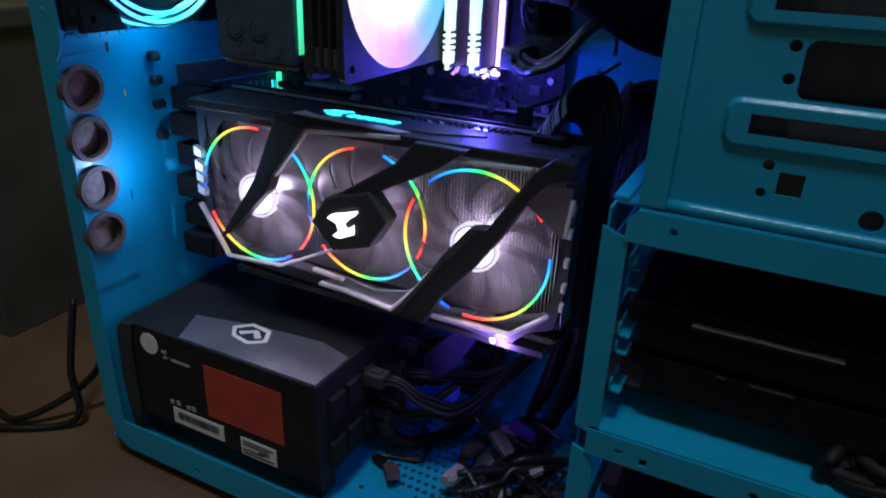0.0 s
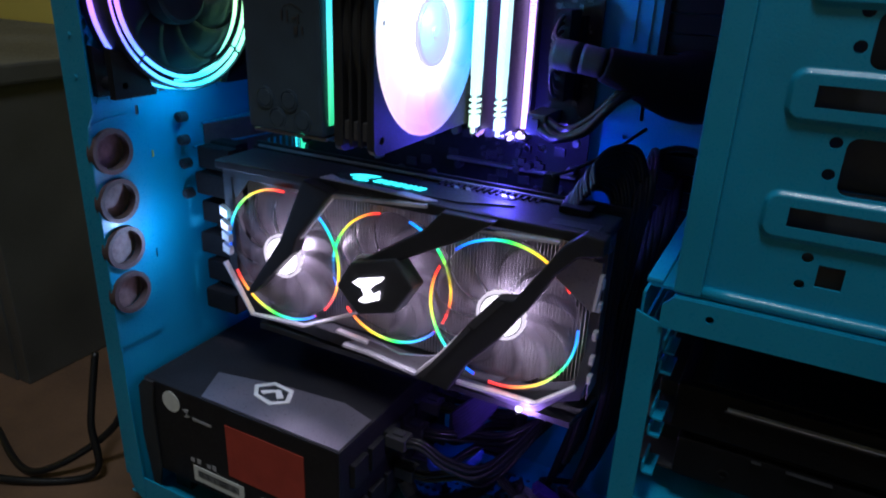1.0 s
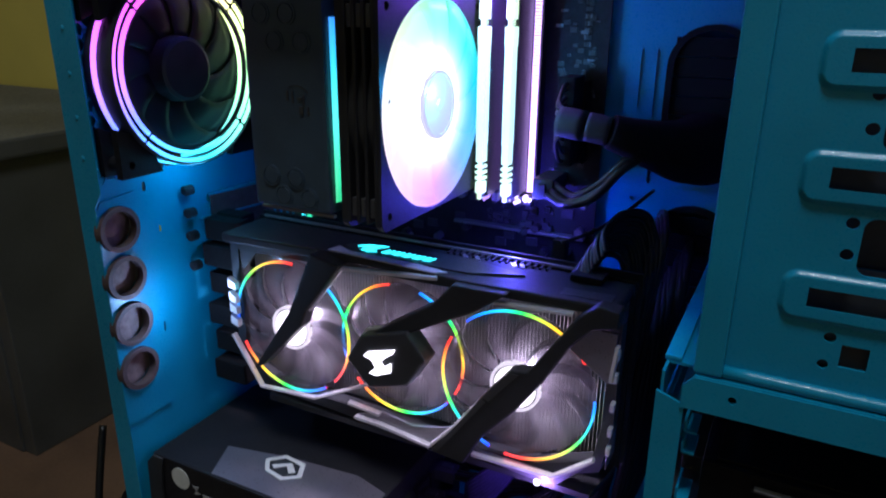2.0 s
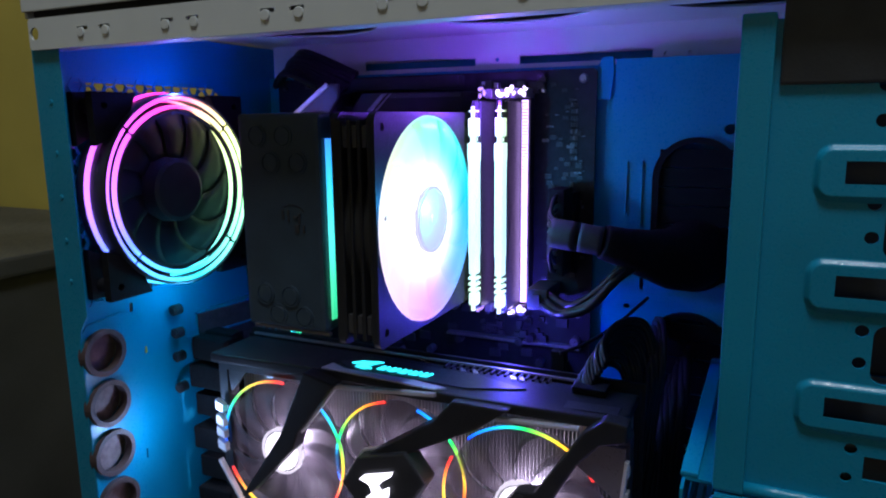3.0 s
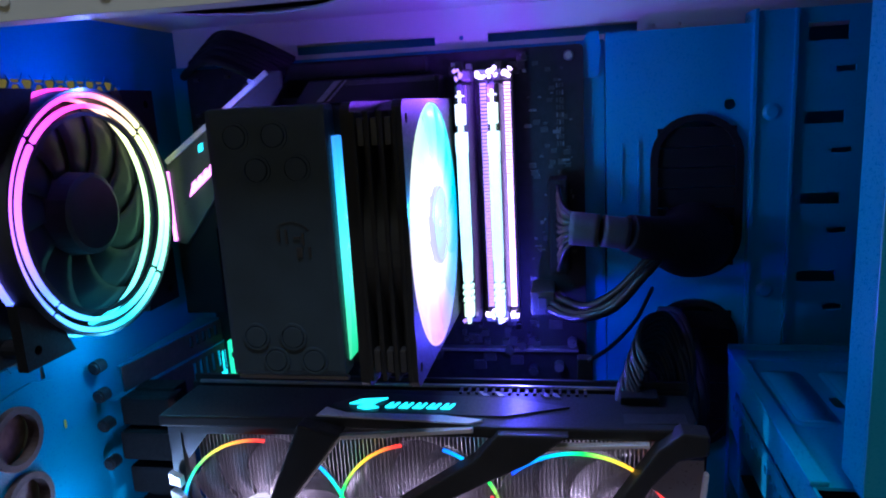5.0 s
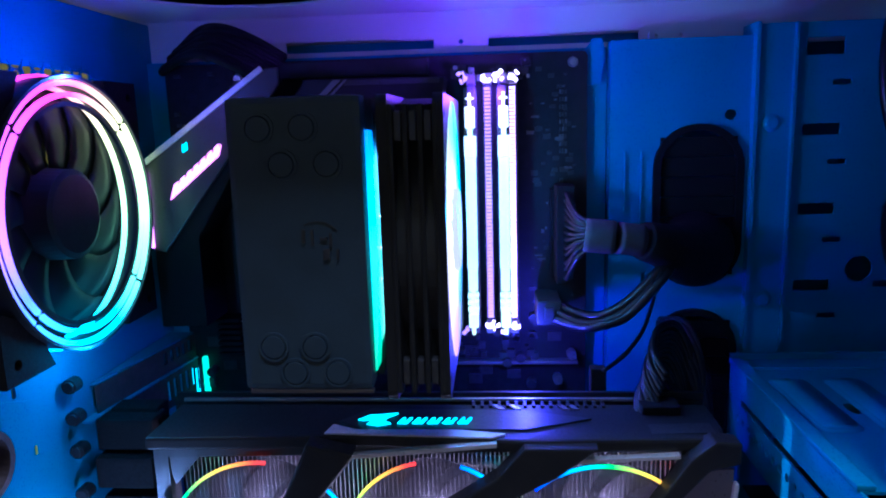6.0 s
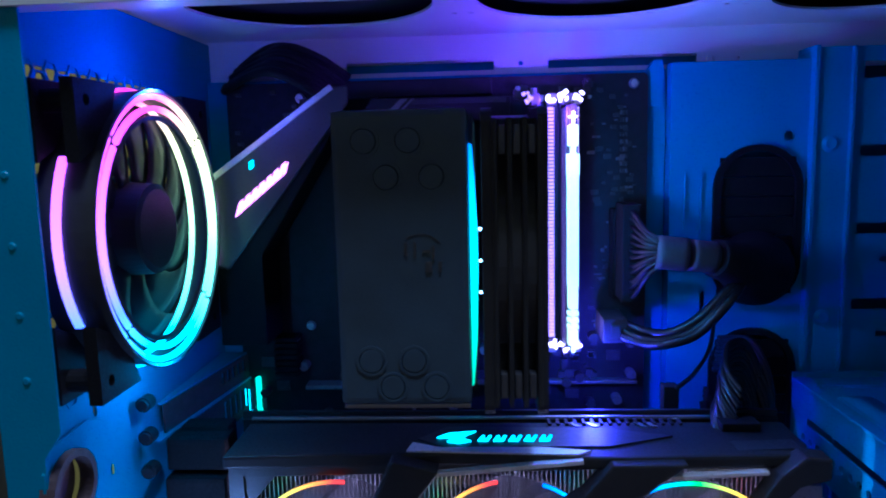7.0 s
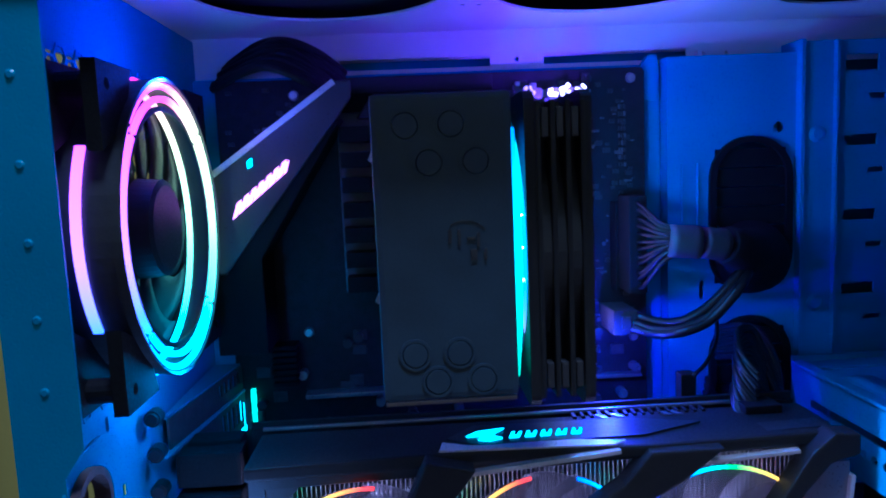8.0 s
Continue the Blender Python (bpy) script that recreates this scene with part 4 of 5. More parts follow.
for a in (-1, 1):
    for b in (-1, 1):
        c = (cy + a * 0.0525, cz + b * 0.0525)
        pts = [(cy + a * 0.060, cz + b * 0.030), (cy + a * 0.060, cz + b * 0.060), (cy + a * 0.030, cz + b * 0.060), (cy + a * 0.036, cz + b * 0.047), (cy + a * 0.047, cz + b * 0.036)]
        if a * b < 0:
            pts = pts[::-1]
        bm = plate("x", -0.3885, 0.0045, pts, [circle(c[0], c[1], 0.0022, 12)])
        add_plate(bm, "x", -0.3735, 0.0050, pts, [circle(c[0], c[1], 0.0022, 12)])
        add_cyl(bm, (-0.3845, c[0], c[1]), "x", 0.0045, 0.0045, 0.0115, 14)
        part("corner_mount", bm, DEEP, fan)
GAPS = (44, 136, 224, 316)
for k in range(4):
    a0, a1 = GAPS[k] + 1.2, (GAPS[(k + 1) % 4] + (360 if k == 3 else 0)) - 1.2
    for r0, r1 in ((0.0564, 0.0586), (0.0512, 0.0534)):
        centred("light_ring", ring((0, 0, 0), "x", r0, r1, 0.0016, 28, a0, a1), RING, fan, (-0.3682, cy, cz))
for a0 in (148, 58, -32, 238):
    centred("side_light", ring((0, 0, 0), "x", 0.0598, 0.0612, 0.0032, 24, a0, a0 + 64), RING, fan, (-0.3812, cy, cz))
centred("inner_light", ring((0, 0, 0), "x", 0.0553, 0.0565, 0.0024, 48, -95, 95), RING, fan, (-0.3800, cy, cz))
blades(fan, "x", (-0.3838, cy, cz), 11, 0.0205, 0.0552, 0.68, 0.0035, SMOKE, 0.4)
bm = cyl((-0.3865, cy, cz), "x", 0.0212, 0.0200, 0.0155, 40)
add_cyl(bm, (-0.3710, cy, cz), "x", 0.0200, 0.0175, 0.0010, 40)
part("fan_hub", bm, BLACK, fan, smooth=False)
for k in range(4):
    a = math.pi / 4 + k * math.pi / 2
    bm = box(0.018, 0.058, -0.002, 0.002, -0.0012, 0.0012)
    bmesh.ops.transform(bm, matrix=Matrix.Translation((-0.3872, cy, cz)) @ AX["x"] @ Matrix.Rotation(a, 4, "Z"), verts=bm.verts)
    part("strut", bm, BLACK, fan)

# ---------- expansion slot rail beside the board ----------
slot = thing("slot_bracket", "zinc steel expansion slot bracket with thumb screws", "bracket")
bm = plate("z", 0.2856, 0.0010, [(-0.3885, 0.345), (-0.3865, 0.345), (-0.3735, 0.4335), (-0.3885, 0.4335)])
add_plate(bm, "z", 0.2700, 0.0010, [(-0.3885, 0.335), (-0.3840, 0.335), (-0.3715, 0.4335), (-0.3885, 0.4335)])
part("slot_rail", bm, BLUE, slot, "light blue folded rail")
turn = Matrix.Translation((-0.3865, 0.345, 0.0020)) @ Matrix.Rotation(-math.atan2(0.013, 0.0885), 4, "Z")
L = math.hypot(0.013, 0.0885)
bm = plate("x", 0.0, 0.0010, rect(0.0, L, 0.2690, 0.2836), [rect(L - 0.008 - 0.0062 * k, L - 0.0045 - 0.0062 * k, 0.2745, 0.2812) for k in range(5)])
add_plate(bm, "x", 0.0005, 0.0010, rect(0.012, L, 0.2475, 0.2680), [rect(L - 0.008 - 0.0062 * k, L - 0.0045 - 0.0062 * k, 0.2520, 0.2640) for k in range(5)])
bmesh.ops.transform(bm, matrix=turn, verts=bm.verts)
part("slot_face", bm, RUBBER, slot, "dull brown slotted face")
for z in (0.2945, 0.2785, 0.262, 0.240):
    bm = cyl((-0.3835, 0.3265, z), "y", 0.0036, 0.0036, -0.006, 16)
    add_cyl(bm, (-0.3835, 0.3205, z), "y", 0.0029, 0.0025, -0.001, 16)
    part("thumb_screw", bm, SHROUD, slot)
bm = bmesh.new()
for k, z in enumerate((0.150, 0.172, 0.195, 0.218, 0.240, 0.258)):
    add_box(bm, -0.3790, -0.350, 0.326 + 0.004 * (k % 2), 0.345, z, z + 0.016, 0.002)
add_box(bm, -0.3760, -0.352, 0.340, 0.352, 0.148, 0.276, 0.001)
part("bracket_teeth", bm, DEEP, slot, "black notched slot cover edge")

# ---------- power supply ----------
psu = thing("power_supply", "black power supply with red and white labels", "power supply")
bm = box(-0.384, -0.2150, 0.266, 0.412, 0.0405, 0.1190, 0.0018)
part("psu_body", bm, HOUSING, psu)
bm = plate("y", 0.2635, 0.002, [(-0.3875, 0.112), (-0.381, 0.119), (-0.372, 0.119), (-0.376, 0.095), (-0.376, 0.040), (-0.380, 0.022), (-0.385, 0.022), (-0.390, 0.070)])
part("psu_flange", soften(bm, 0.0006), MATTE, psu, "black sloping end flange")
# back edge drawn in where the card's shadow darkens the panel
bm = plate("z", 0.1192, 0.0006, [(-0.330, 0.2675), (-0.2165, 0.2675), (-0.2165, 0.3040), (-0.242, 0.3110), (-0.290, 0.3065), (-0.342, 0.2960)])
part("silver_panel", bm, SATIN, psu, "satin silver top panel")
bm = plate("z", 0.1200, 0.0005, [(-0.308, 0.296), (-0.300, 0.286), (-0.284, 0.2825), (-0.2735, 0.291), (-0.280, 0.304), (-0.298, 0.306)], [[(-0.304, 0.2955), (-0.2985, 0.2885), (-0.285, 0.286), (-0.2775, 0.2915), (-0.282, 0.3010), (-0.2965, 0.3030)]])
add_plate(bm, "z", 0.1200, 0.0005, [(-0.300, 0.2930), (-0.296, 0.2905), (-0.290, 0.2965), (-0.284, 0.2905), (-0.2805, 0.2935), (-0.2885, 0.3005)])
part("top_emblem", bm, LABEL, psu, "pale six-sided emblem")
part("emblem_ground", plate("z", 0.1197, 0.0003, [(-0.3065, 0.2958), (-0.2995, 0.2868), (-0.2845, 0.2838), (-0.2750, 0.2912), (-0.2808, 0.3030), (-0.2975, 0.3048)]), BLACK, psu)
for x in (-0.37, -0.23):
    for y in (0.285, 0.395):
        part("rubber_pad", box(x - 0.008, x + 0.008, y - 0.008, y + 0.008, 0.018, 0.0405, 0.001), MATTE, psu)
part("red_label", plate("y", 0.2654, 0.0005, rect(-0.3085, -0.2425, 0.0635, 0.1055)), RED, psu, "plain red label")
part("round_sticker", cyl((-0.3585, 0.2660, 0.1065), "y", 0.0082, 0.0082, -0.0005, 32), LABEL, psu, "round white sticker")
bm = bmesh.new()
add_plate(bm, "y", 0.2653, 0.0004, [(-0.3475, 0.1045), (-0.3415, 0.1055), (-0.3425, 0.1035), (-0.3465, 0.0985), (-0.3445, 0.0985), (-0.3405, 0.1000), (-0.3445, 0.1020)])
add_box(bm, -0.3385, -0.3215, 0.2653, 0.2657, 0.0985, 0.1005)
part("maker_mark", bm, GREYINK, psu, "small pale printed mark")
w1 = part("white_label", plate("y", 0.2654, 0.0005, rect(-0.3430, -0.2960, 0.0455, 0.0585)), LABEL, psu, "white code label")
w2 = part("white_label", plate("y", 0.2654, 0.0005, rect(-0.2805, -0.2500, 0.0420, 0.0565)), LABEL, psu, "white printed label")
bm = bmesh.new()
rnd = random.Random(8)
x = -0.3385
while x < -0.301:
    w = rnd.choice((0.0003, 0.0006, 0.0009))
    add_box(bm, x, x + w, 0.2650, 0.2653, 0.0500, 0.0560)
    x += w + rnd.choice((0.0004, 0.0007))
part("bar_print", bm, INK, w1)
bm = bmesh.new()
for k, z in enumerate((0.0535, 0.0510, 0.0465, 0.0440)):
    add_box(bm, -0.2785, -0.2525 - 0.004 * (k % 3), 0.2650, 0.2653, z, z + 0.0011)
add_box(bm, -0.2650, -0.2560, 0.2650, 0.2653, 0.0480, 0.0500)
part("line_print", bm, INK, w2)
bm = bmesh.new()
for k, u in enumerate((-0.3445, -0.3385, -0.3290, -0.3240)):
    add_box(bm, u, u + 0.0032, 0.2653, 0.2657, 0.0615, 0.0645 + 0.001 * (k % 2))
part("symbol_print", bm, GREYINK, psu)
for y in (0.285, 0.305, 0.325, 0.345, 0.365, 0.385):
    for z in (0.050, 0.085):
        part("socket", box(-0.2150, -0.2110, y - 0.008, y + 0.008, z, z + 0.018, 0.001), HOUSING, psu)

# ---------- graphics card ----------
gpu = thing("graphics_card", "three-fan graphics card on edge with rainbow lit fan rings", "graphics card")
Y0 = 0.309
outline = [(-0.345, 0.180), (-0.322, 0.161), (-0.236, 0.157), (-0.190, 0.153), (-0.120, 0.158), (-0.086, 0.172), (-0.081, 0.2), (-0.081, 0.262), (-0.088, 0.274), (-0.345, 0.2665)]
CX = ((-0.2946, 0.2140, 0.0462), (-0.2140, 0.2150, 0.0434), (-0.1366, 0.2134, 0.0462))
part("back_plate", plate("y", 0.3615, 0.002, [(-0.352, 0.150), (-0.081, 0.150), (-0.081, 0.2755), (-0.352, 0.2755)]), SHROUD, gpu, "dark metal back plate")
part("card_board", plate("y", 0.3555, 0.0016, [(-0.350, 0.152), (-0.083, 0.152), (-0.083, 0.2735), (-0.350, 0.2735)]), PCB, gpu)
fin = part("fin", box(0, 0.0006, 0.334, 0.354, 0.164, 0.266), FIN, gpu)
fin.location = (-0.338, 0, 0)
for k in range(1, 118):
    o = new("fin", fin.data)
    o.parent, o.location = gpu, (-0.338 + k * 0.00215, 0, 0)
for z in (0.185, 0.215, 0.245):
    part("heat_pipe", cyl((-0.338, 0.347, z), "x", 0.003, 0.003, 0.252, 12), STEEL, gpu)
# top shroud edge with the lit mark
bm = bmesh.new()
add_plate(bm, "z", 0.2672, 0.0060, [(-0.345, 0.312), (-0.240, 0.316), (-0.170, 0.311), (-0.088, 0.314), (-0.083, 0.325), (-0.083, 0.352), (-0.345, 0.352)])
part("top_shroud", soften(bm, 0.0014), SHROUD, gpu, "dark grey angular top edge")
bm = plate("z", 0.2733, 0.0008, [(-0.258, 0.330), (-0.245, 0.3212), (-0.170, 0.3212), (-0.140, 0.333), (-0.170, 0.3425), (-0.245, 0.3445)])
part("mark_panel", bm, BLACK, gpu, "gloss black mark panel")
bm = plate("z", 0.2742, 0.0006, [(-0.2490, 0.3300), (-0.2440, 0.3350), (-0.2310, 0.3375), (-0.2350, 0.3335), (-0.2372, 0.3290), (-0.2330, 0.3262), (-0.2385, 0.3240), (-0.2440, 0.3255), (-0.2410, 0.3300)])
part("lit_emblem", bm, CYAN, gpu, "cyan lit swoosh emblem")
bm = bmesh.new()
for k in range(5):
    u = -0.2300 + k * 0.0070
    add_plate(bm, "z", 0.2742, 0.0005, [(u, 0.3265), (u + 0.0046, 0.3265), (u + 0.0066, 0.3325), (u + 0.0054, 0.3325), (u + 0.0040, 0.3288), (u + 0.0022, 0.3288), (u + 0.0034, 0.3325), (u + 0.0022, 0.3325)])
part("lit_logo", bm, CYAN, gpu, "row of cyan lit marks")
part("top_trim", plate("z", 0.2735, 0.0007, [(-0.262, 0.3165), (-0.233, 0.3150), (-0.186, 0.3125), (-0.180, 0.3165), (-0.200, 0.3205), (-0.248, 0.3205), (-0.260, 0.326)]), SILVER, gpu)
bm = bmesh.new()
for u in (-0.186, -0.178, -0.155, -0.150):
    add_plate(bm, "z", 0.2736, 0.0007, [(u, 0.349), (u + 0.003, 0.349), (u + 0.006, 0.3435), (u + 0.003, 0.3435)])
part("vent_slit", bm, STEEL, gpu)
part("back_edge", box(-0.345, -0.10, 0.3545, 0.3565, 0.2735, 0.2750, 0.0004), STEEL, gpu)
for k in range(16):
    u = -0.196 + 0.0042 * k
    part("vent_comb", box(u, u + 0.0016, 0.3470, 0.3535, 0.2731, 0.2744), SHROUD, gpu)
part("power_plug", box(-0.116, -0.098, 0.338, 0.352, 0.2735, 0.2775, 0.001), DEEP, gpu)
# front frame
bm = plate("y", Y0 + 0.010, 0.010, outline, [[(-0.338, 0.186), (-0.319, 0.168), (-0.236, 0.165), (-0.190, 0.161), (-0.121, 0.166), (-0.091, 0.178), (-0.087, 0.202), (-0.087, 0.258), (-0.092, 0.266), (-0.338, 0.2605)]])
part("front_shroud", bm, BLACK, gpu, "black fan shroud")
part("under_shroud", plate("z", 0.152, 0.004, [(-0.32, 0.318), (-0.09, 0.318), (-0.084, 0.352), (-0.34, 0.352)]), BLACK, gpu)
bm = bmesh.new()
add_poly(bm, [(-0.268, 0.2735), (-0.247, 0.2685), (-0.274, 0.234), (-0.278, 0.223), (-0.312, 0.187), (-0.322, 0.181), (-0.288, 0.230)], Y0 - 0.003, Y0 + 0.008)
part("shroud_arm", soften(bm, 0.0012), SHROUD, gpu)
bm = bmesh.new()
add_poly(bm, [(-0.228, 0.229), (-0.184, 0.258), (-0.172, 0.272), (-0.140, 0.272), (-0.158, 0.258), (-0.201, 0.235)], Y0 - 0.003, Y0 + 0.008)
part("shroud_arm", soften(bm, 0.0012), SHROUD, gpu)
bm = bmesh.new()
add_poly(bm, [(-0.0916, 0.2755), (-0.1017, 0.2671), (-0.1264, 0.2293), (-0.1368, 0.2279), (-0.1527, 0.2077), (-0.1697, 0.1818), (-0.1848, 0.1610), (-0.1636, 0.1590), (-0.1516, 0.1814), (-0.1325, 0.2037), (-0.1169, 0.2267), (-0.1044, 0.2494), (-0.0935, 0.2618), (-0.0806, 0.2651), (-0.0806, 0.2745)], Y0 - 0.003, Y0 + 0.008)
part("shroud_arm", soften(bm, 0.0012), SHROUD, gpu)
bm = bmesh.new()
add_poly(bm, [(-0.242, 0.211), (-0.231, 0.229), (-0.200, 0.238), (-0.187, 0.222), (-0.199, 0.203), (-0.226, 0.195)], Y0 - 0.006, Y0 + 0.008)
part("centre_badge", soften(bm, 0.0014), BLACK, gpu, "black six-sided centre badge")
bm = bmesh.new()
add_poly(bm, [(-0.2286, 0.2169), (-0.2251, 0.2199), (-0.2067, 0.2253), (-0.2085, 0.2222), (-0.2127, 0.2194), (-0.2167, 0.2152), (-0.2143, 0.2123), (-0.2095, 0.2157), (-0.2099, 0.2099), (-0.2197, 0.2053), (-0.2247, 0.2059), (-0.2204, 0.2099), (-0.2222, 0.2147)], Y0 - 0.0072, Y0 - 0.0062)
part("lit_emblem", bm, WHITEGLOW, gpu, "white lit bird-like emblem")
for pts, w in (([(-0.275, 0.233), (-0.249, 0.2655), (-0.184, 0.2715)], 0.0022), ([(-0.342, 0.201), (-0.320, 0.166), (-0.275, 0.1695), (-0.226, 0.194)], 0.0017),
               ([(-0.243, 0.2115), (-0.231, 0.2300), (-0.199, 0.2395)], 0.0016),
               ([(-0.2431, 0.1646), (-0.2250, 0.1645), (-0.1885, 0.1602)], 0.0022), ([(-0.1880, 0.1610), (-0.1724, 0.1790), (-0.1550, 0.2025)], 0.0020), ([(-0.2478, 0.1738), (-0.2243, 0.1718)], 0.0020), ([(-0.160, 0.164), (-0.110, 0.1655), (-0.088, 0.184)], 0.0020),
               ([(-0.081, 0.254), (-0.083, 0.233)], 0.0022), ([(-0.171, 0.256), (-0.150, 0.264), (-0.105, 0.2665)], 0.0018), ([(-0.205, 0.2365), (-0.177, 0.2545)], 0.0016)):
    part("silver_trim", soften(add_bar(bmesh.new(), pts, w, Y0 + 0.001, Y0 + 0.0048), w * 0.22), SILVER, gpu, "bright metal edge trim")
part("corner_panel", plate("y", Y0 + 0.003, 0.002, [(-0.1064, 0.2471), (-0.0945, 0.2600), (-0.0818, 0.2600), (-0.0818, 0.2529), (-0.0845, 0.2310)]), SATIN, gpu, "satin grey corner facet")
part("bevel_facet", plate("y", Y0 - 0.0034, 0.0004, [(-0.1368, 0.2272), (-0.1310, 0.2272), (-0.1480, 0.2060), (-0.1520, 0.2075)]), GUN, gpu)
part("bevel_facet", plate("y", Y0 - 0.0034, 0.0004, [(-0.1525, 0.2060), (-0.1500, 0.2050), (-0.1800, 0.1630), (-0.1830, 0.1640)]), GUN, gpu)
part("corner_panel", plate("y", Y0 + 0.011, 0.002, [(-0.340, 0.262), (-0.322, 0.262), (-0.336, 0.246)]), GUN, gpu)
for k, z in enumerate((0.2375, 0.2275, 0.2195, 0.2105)):
    part("side_vent", plate("y", Y0 + 0.003, 0.004, [(-0.3435, z + 0.004), (-0.3375, z + 0.001), (-0.3375, z - 0.004), (-0.3435, z - 0.002)]), SILVER, gpu)
for z in (0.245, 0.232, 0.215, 0.200, 0.188):
    part("end_vent", box(-0.0825, -0.0800, Y0 + 0.003, Y0 + 0.008, z, z + 0.005, 0.0008), SILVER, gpu)
part("lower_facet", plate("y", Y0 + 0.0045, 0.002, [(-0.2243, 0.1725), (-0.2431, 0.1650), (-0.1885, 0.1608), (-0.1740, 0.1775), (-0.1810, 0.1740), (-0.2020, 0.1690)]), SATIN, gpu, "satin grey lower facet")
part("lower_facet", plate("y", Y0 + 0.0045, 0.002, [(-0.1620, 0.1620), (-0.1156, 0.1578), (-0.1078, 0.1600), (-0.0890, 0.1800), (-0.0905, 0.1825), (-0.1110, 0.1655), (-0.1600, 0.1660)]), SATIN, gpu, "satin grey lower facet")
part("corner_light", cyl((-0.1185, Y0 + 0.001, 0.1600), "y", 0.0020, 0.0016, -0.001, 12), WHITEGLOW, gpu)
for i, (x, z, rr) in enumerate(CX):
    yy = Y0 + (0.0120 if i == 1 else 0.0070)
    blades(gpu, "y", (x, yy + 0.004, z), 11, 0.0135, rr - 0.0018, 0.66, 0.006, CARDBLADE, -0.45, 0.2 * i)
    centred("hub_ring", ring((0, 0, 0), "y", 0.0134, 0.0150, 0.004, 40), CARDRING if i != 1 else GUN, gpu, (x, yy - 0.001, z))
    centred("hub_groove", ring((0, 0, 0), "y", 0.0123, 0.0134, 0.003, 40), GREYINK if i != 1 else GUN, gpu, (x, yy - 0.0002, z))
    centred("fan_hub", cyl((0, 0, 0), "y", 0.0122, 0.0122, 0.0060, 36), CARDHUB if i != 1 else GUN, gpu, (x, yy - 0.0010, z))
    start = (185, 200, 132)[i]
    ARC = hue_glow("card_ring_light", (0, 2), ARC3, 1.7, 3.0, -3.0 * (start - 120) / 360.0)
    for a1 in (start, start - 128, start - 240):
        centred("light_arc", ring((0, 0, 0), "y", rr - 0.0013, rr, 0.0012, 26, a1 - 100, a1), ARC, gpu, (x, yy - 0.0005, z))

# ---------- cables ----------
def bundle(name, label, pts, count, r, spread, material=CABLE, seed=1, category="cable"):
    """Loose wires that run side by side through pts."""
    th = thing(name, label, category)
    rnd = random.Random(seed)
    for k in range(count):
        off = (k - (count - 1) / 2) * spread
        path = []
        for i, p in enumerate(pts):
            j = Vector((rnd.uniform(-1, 1), rnd.uniform(-1, 1), rnd.uniform(-1, 1))) * r * 0.35
            path.append(Vector(p) + Vector((off * 0.35, off * 0.6, off * 0.75)) + j)
        part("wire", tube(path, r, 8, 7), material, th, smooth=True)
    return th


def rubber_pad(x, z0, z1, label):
    g = thing("cable_grommet", label, "grommet", (0, 0.4285, 0), "rubber cable grommets")
    bm = plate("y", 0.0, 0.003, rounded(x - 0.0250, x + 0.0250, z0 - 0.0006, z1 + 0.0006, 0.0242, 8), [rounded(x - 0.021, x + 0.021, z0 + 0.003, z1 - 0.003, 0.0205, 8)])
    part("grommet_rim", bm, DEEP, g)
    for k in range(7):
        za = z0 + 0.006 + k * (z1 - z0 - 0.012) / 7
        part("grommet_flap", plate("y", 0.0022 + 0.0003 * (k % 2), 0.001, rect(x - 0.0212, x + 0.0212, za, za + (z1 - z0 - 0.012) / 7 - 0.0006)), DEEP, g)
    return g


rubber_pad(-0.068, 0.314, 0.406, "black slit rubber grommet in the tray")
rubber_pad(-0.068, 0.207, 0.299, "black slit rubber grommet low in the tray")
main = thing("main_power_cable", "thick black wire bundle with grey wrap plugged into the board", "cable")
for k in range(12):
    z = 0.326 + 0.0042 * k
    y = 0.410 + 0.005 * (k % 2)
    zc = 0.3470 + 0.0012 * k
    part("wire", tube([(-0.1450, y, z), (-0.1450, y - 0.012, z), (-0.1440, 0.388 + 0.003 * (k % 2), z * 0.7 + zc * 0.3), (-0.1415, 0.377 + 0.003 * (k % 2), z * 0.25 + zc * 0.75), (-0.136, 0.3735, zc)], 0.0012, 8, 6), CABLE, main, smooth=True)
part("connector", box(-0.1500, -0.1400, 0.402, 0.4225, 0.322, 0.376, 0.001), DEEP, main)
part("wrap_band", tube([(-0.1385, 0.3735, 0.3540), (-0.1240, 0.3725, 0.3525)], 0.0086, 18, 4), GREYWRAP, main, "grey tape wrap", True)
part("wrap_band", tube([(-0.1225, 0.3725, 0.3524), (-0.1100, 0.3742, 0.3505)], 0.0082, 18, 4), GREYWRAP, main, "grey tape wrap", True)
part("sleeve", tube([(-0.1100, 0.3745, 0.3505), (-0.1000, 0.380, 0.3470), (-0.0880, 0.392, 0.3420), (-0.0760, 0.410, 0.3370), (-0.0690, 0.428, 0.3360), (-0.0680, 0.446, 0.3370)], [0.0095, 0.0110, 0.0140, 0.0185, 0.0215, 0.0200], 22, 6), DEEP, main, "black braided sleeve", True)
bundle("board_cable", "three glossy black wires curving out of the tray", [(-0.150, 0.398, 0.3070), (-0.140, 0.390, 0.3045), (-0.129, 0.380, 0.3075), (-0.115, 0.376, 0.3160), (-0.0995, 0.375, 0.3335), (-0.088, 0.390, 0.3420)], 3, 0.0026, 0.0042, CABLE, 5)
pg = thing("board_plug", "small dark plug at the board's edge", "plug")
bm = box(-0.1610, -0.1480, 0.396, 0.4225, 0.3005, 0.3140, 0.001)
add_box(bm, -0.1585, -0.1505, 0.4225, 0.4343, 0.3030, 0.3115)
part("plug_body", bm, BLACK, pg)
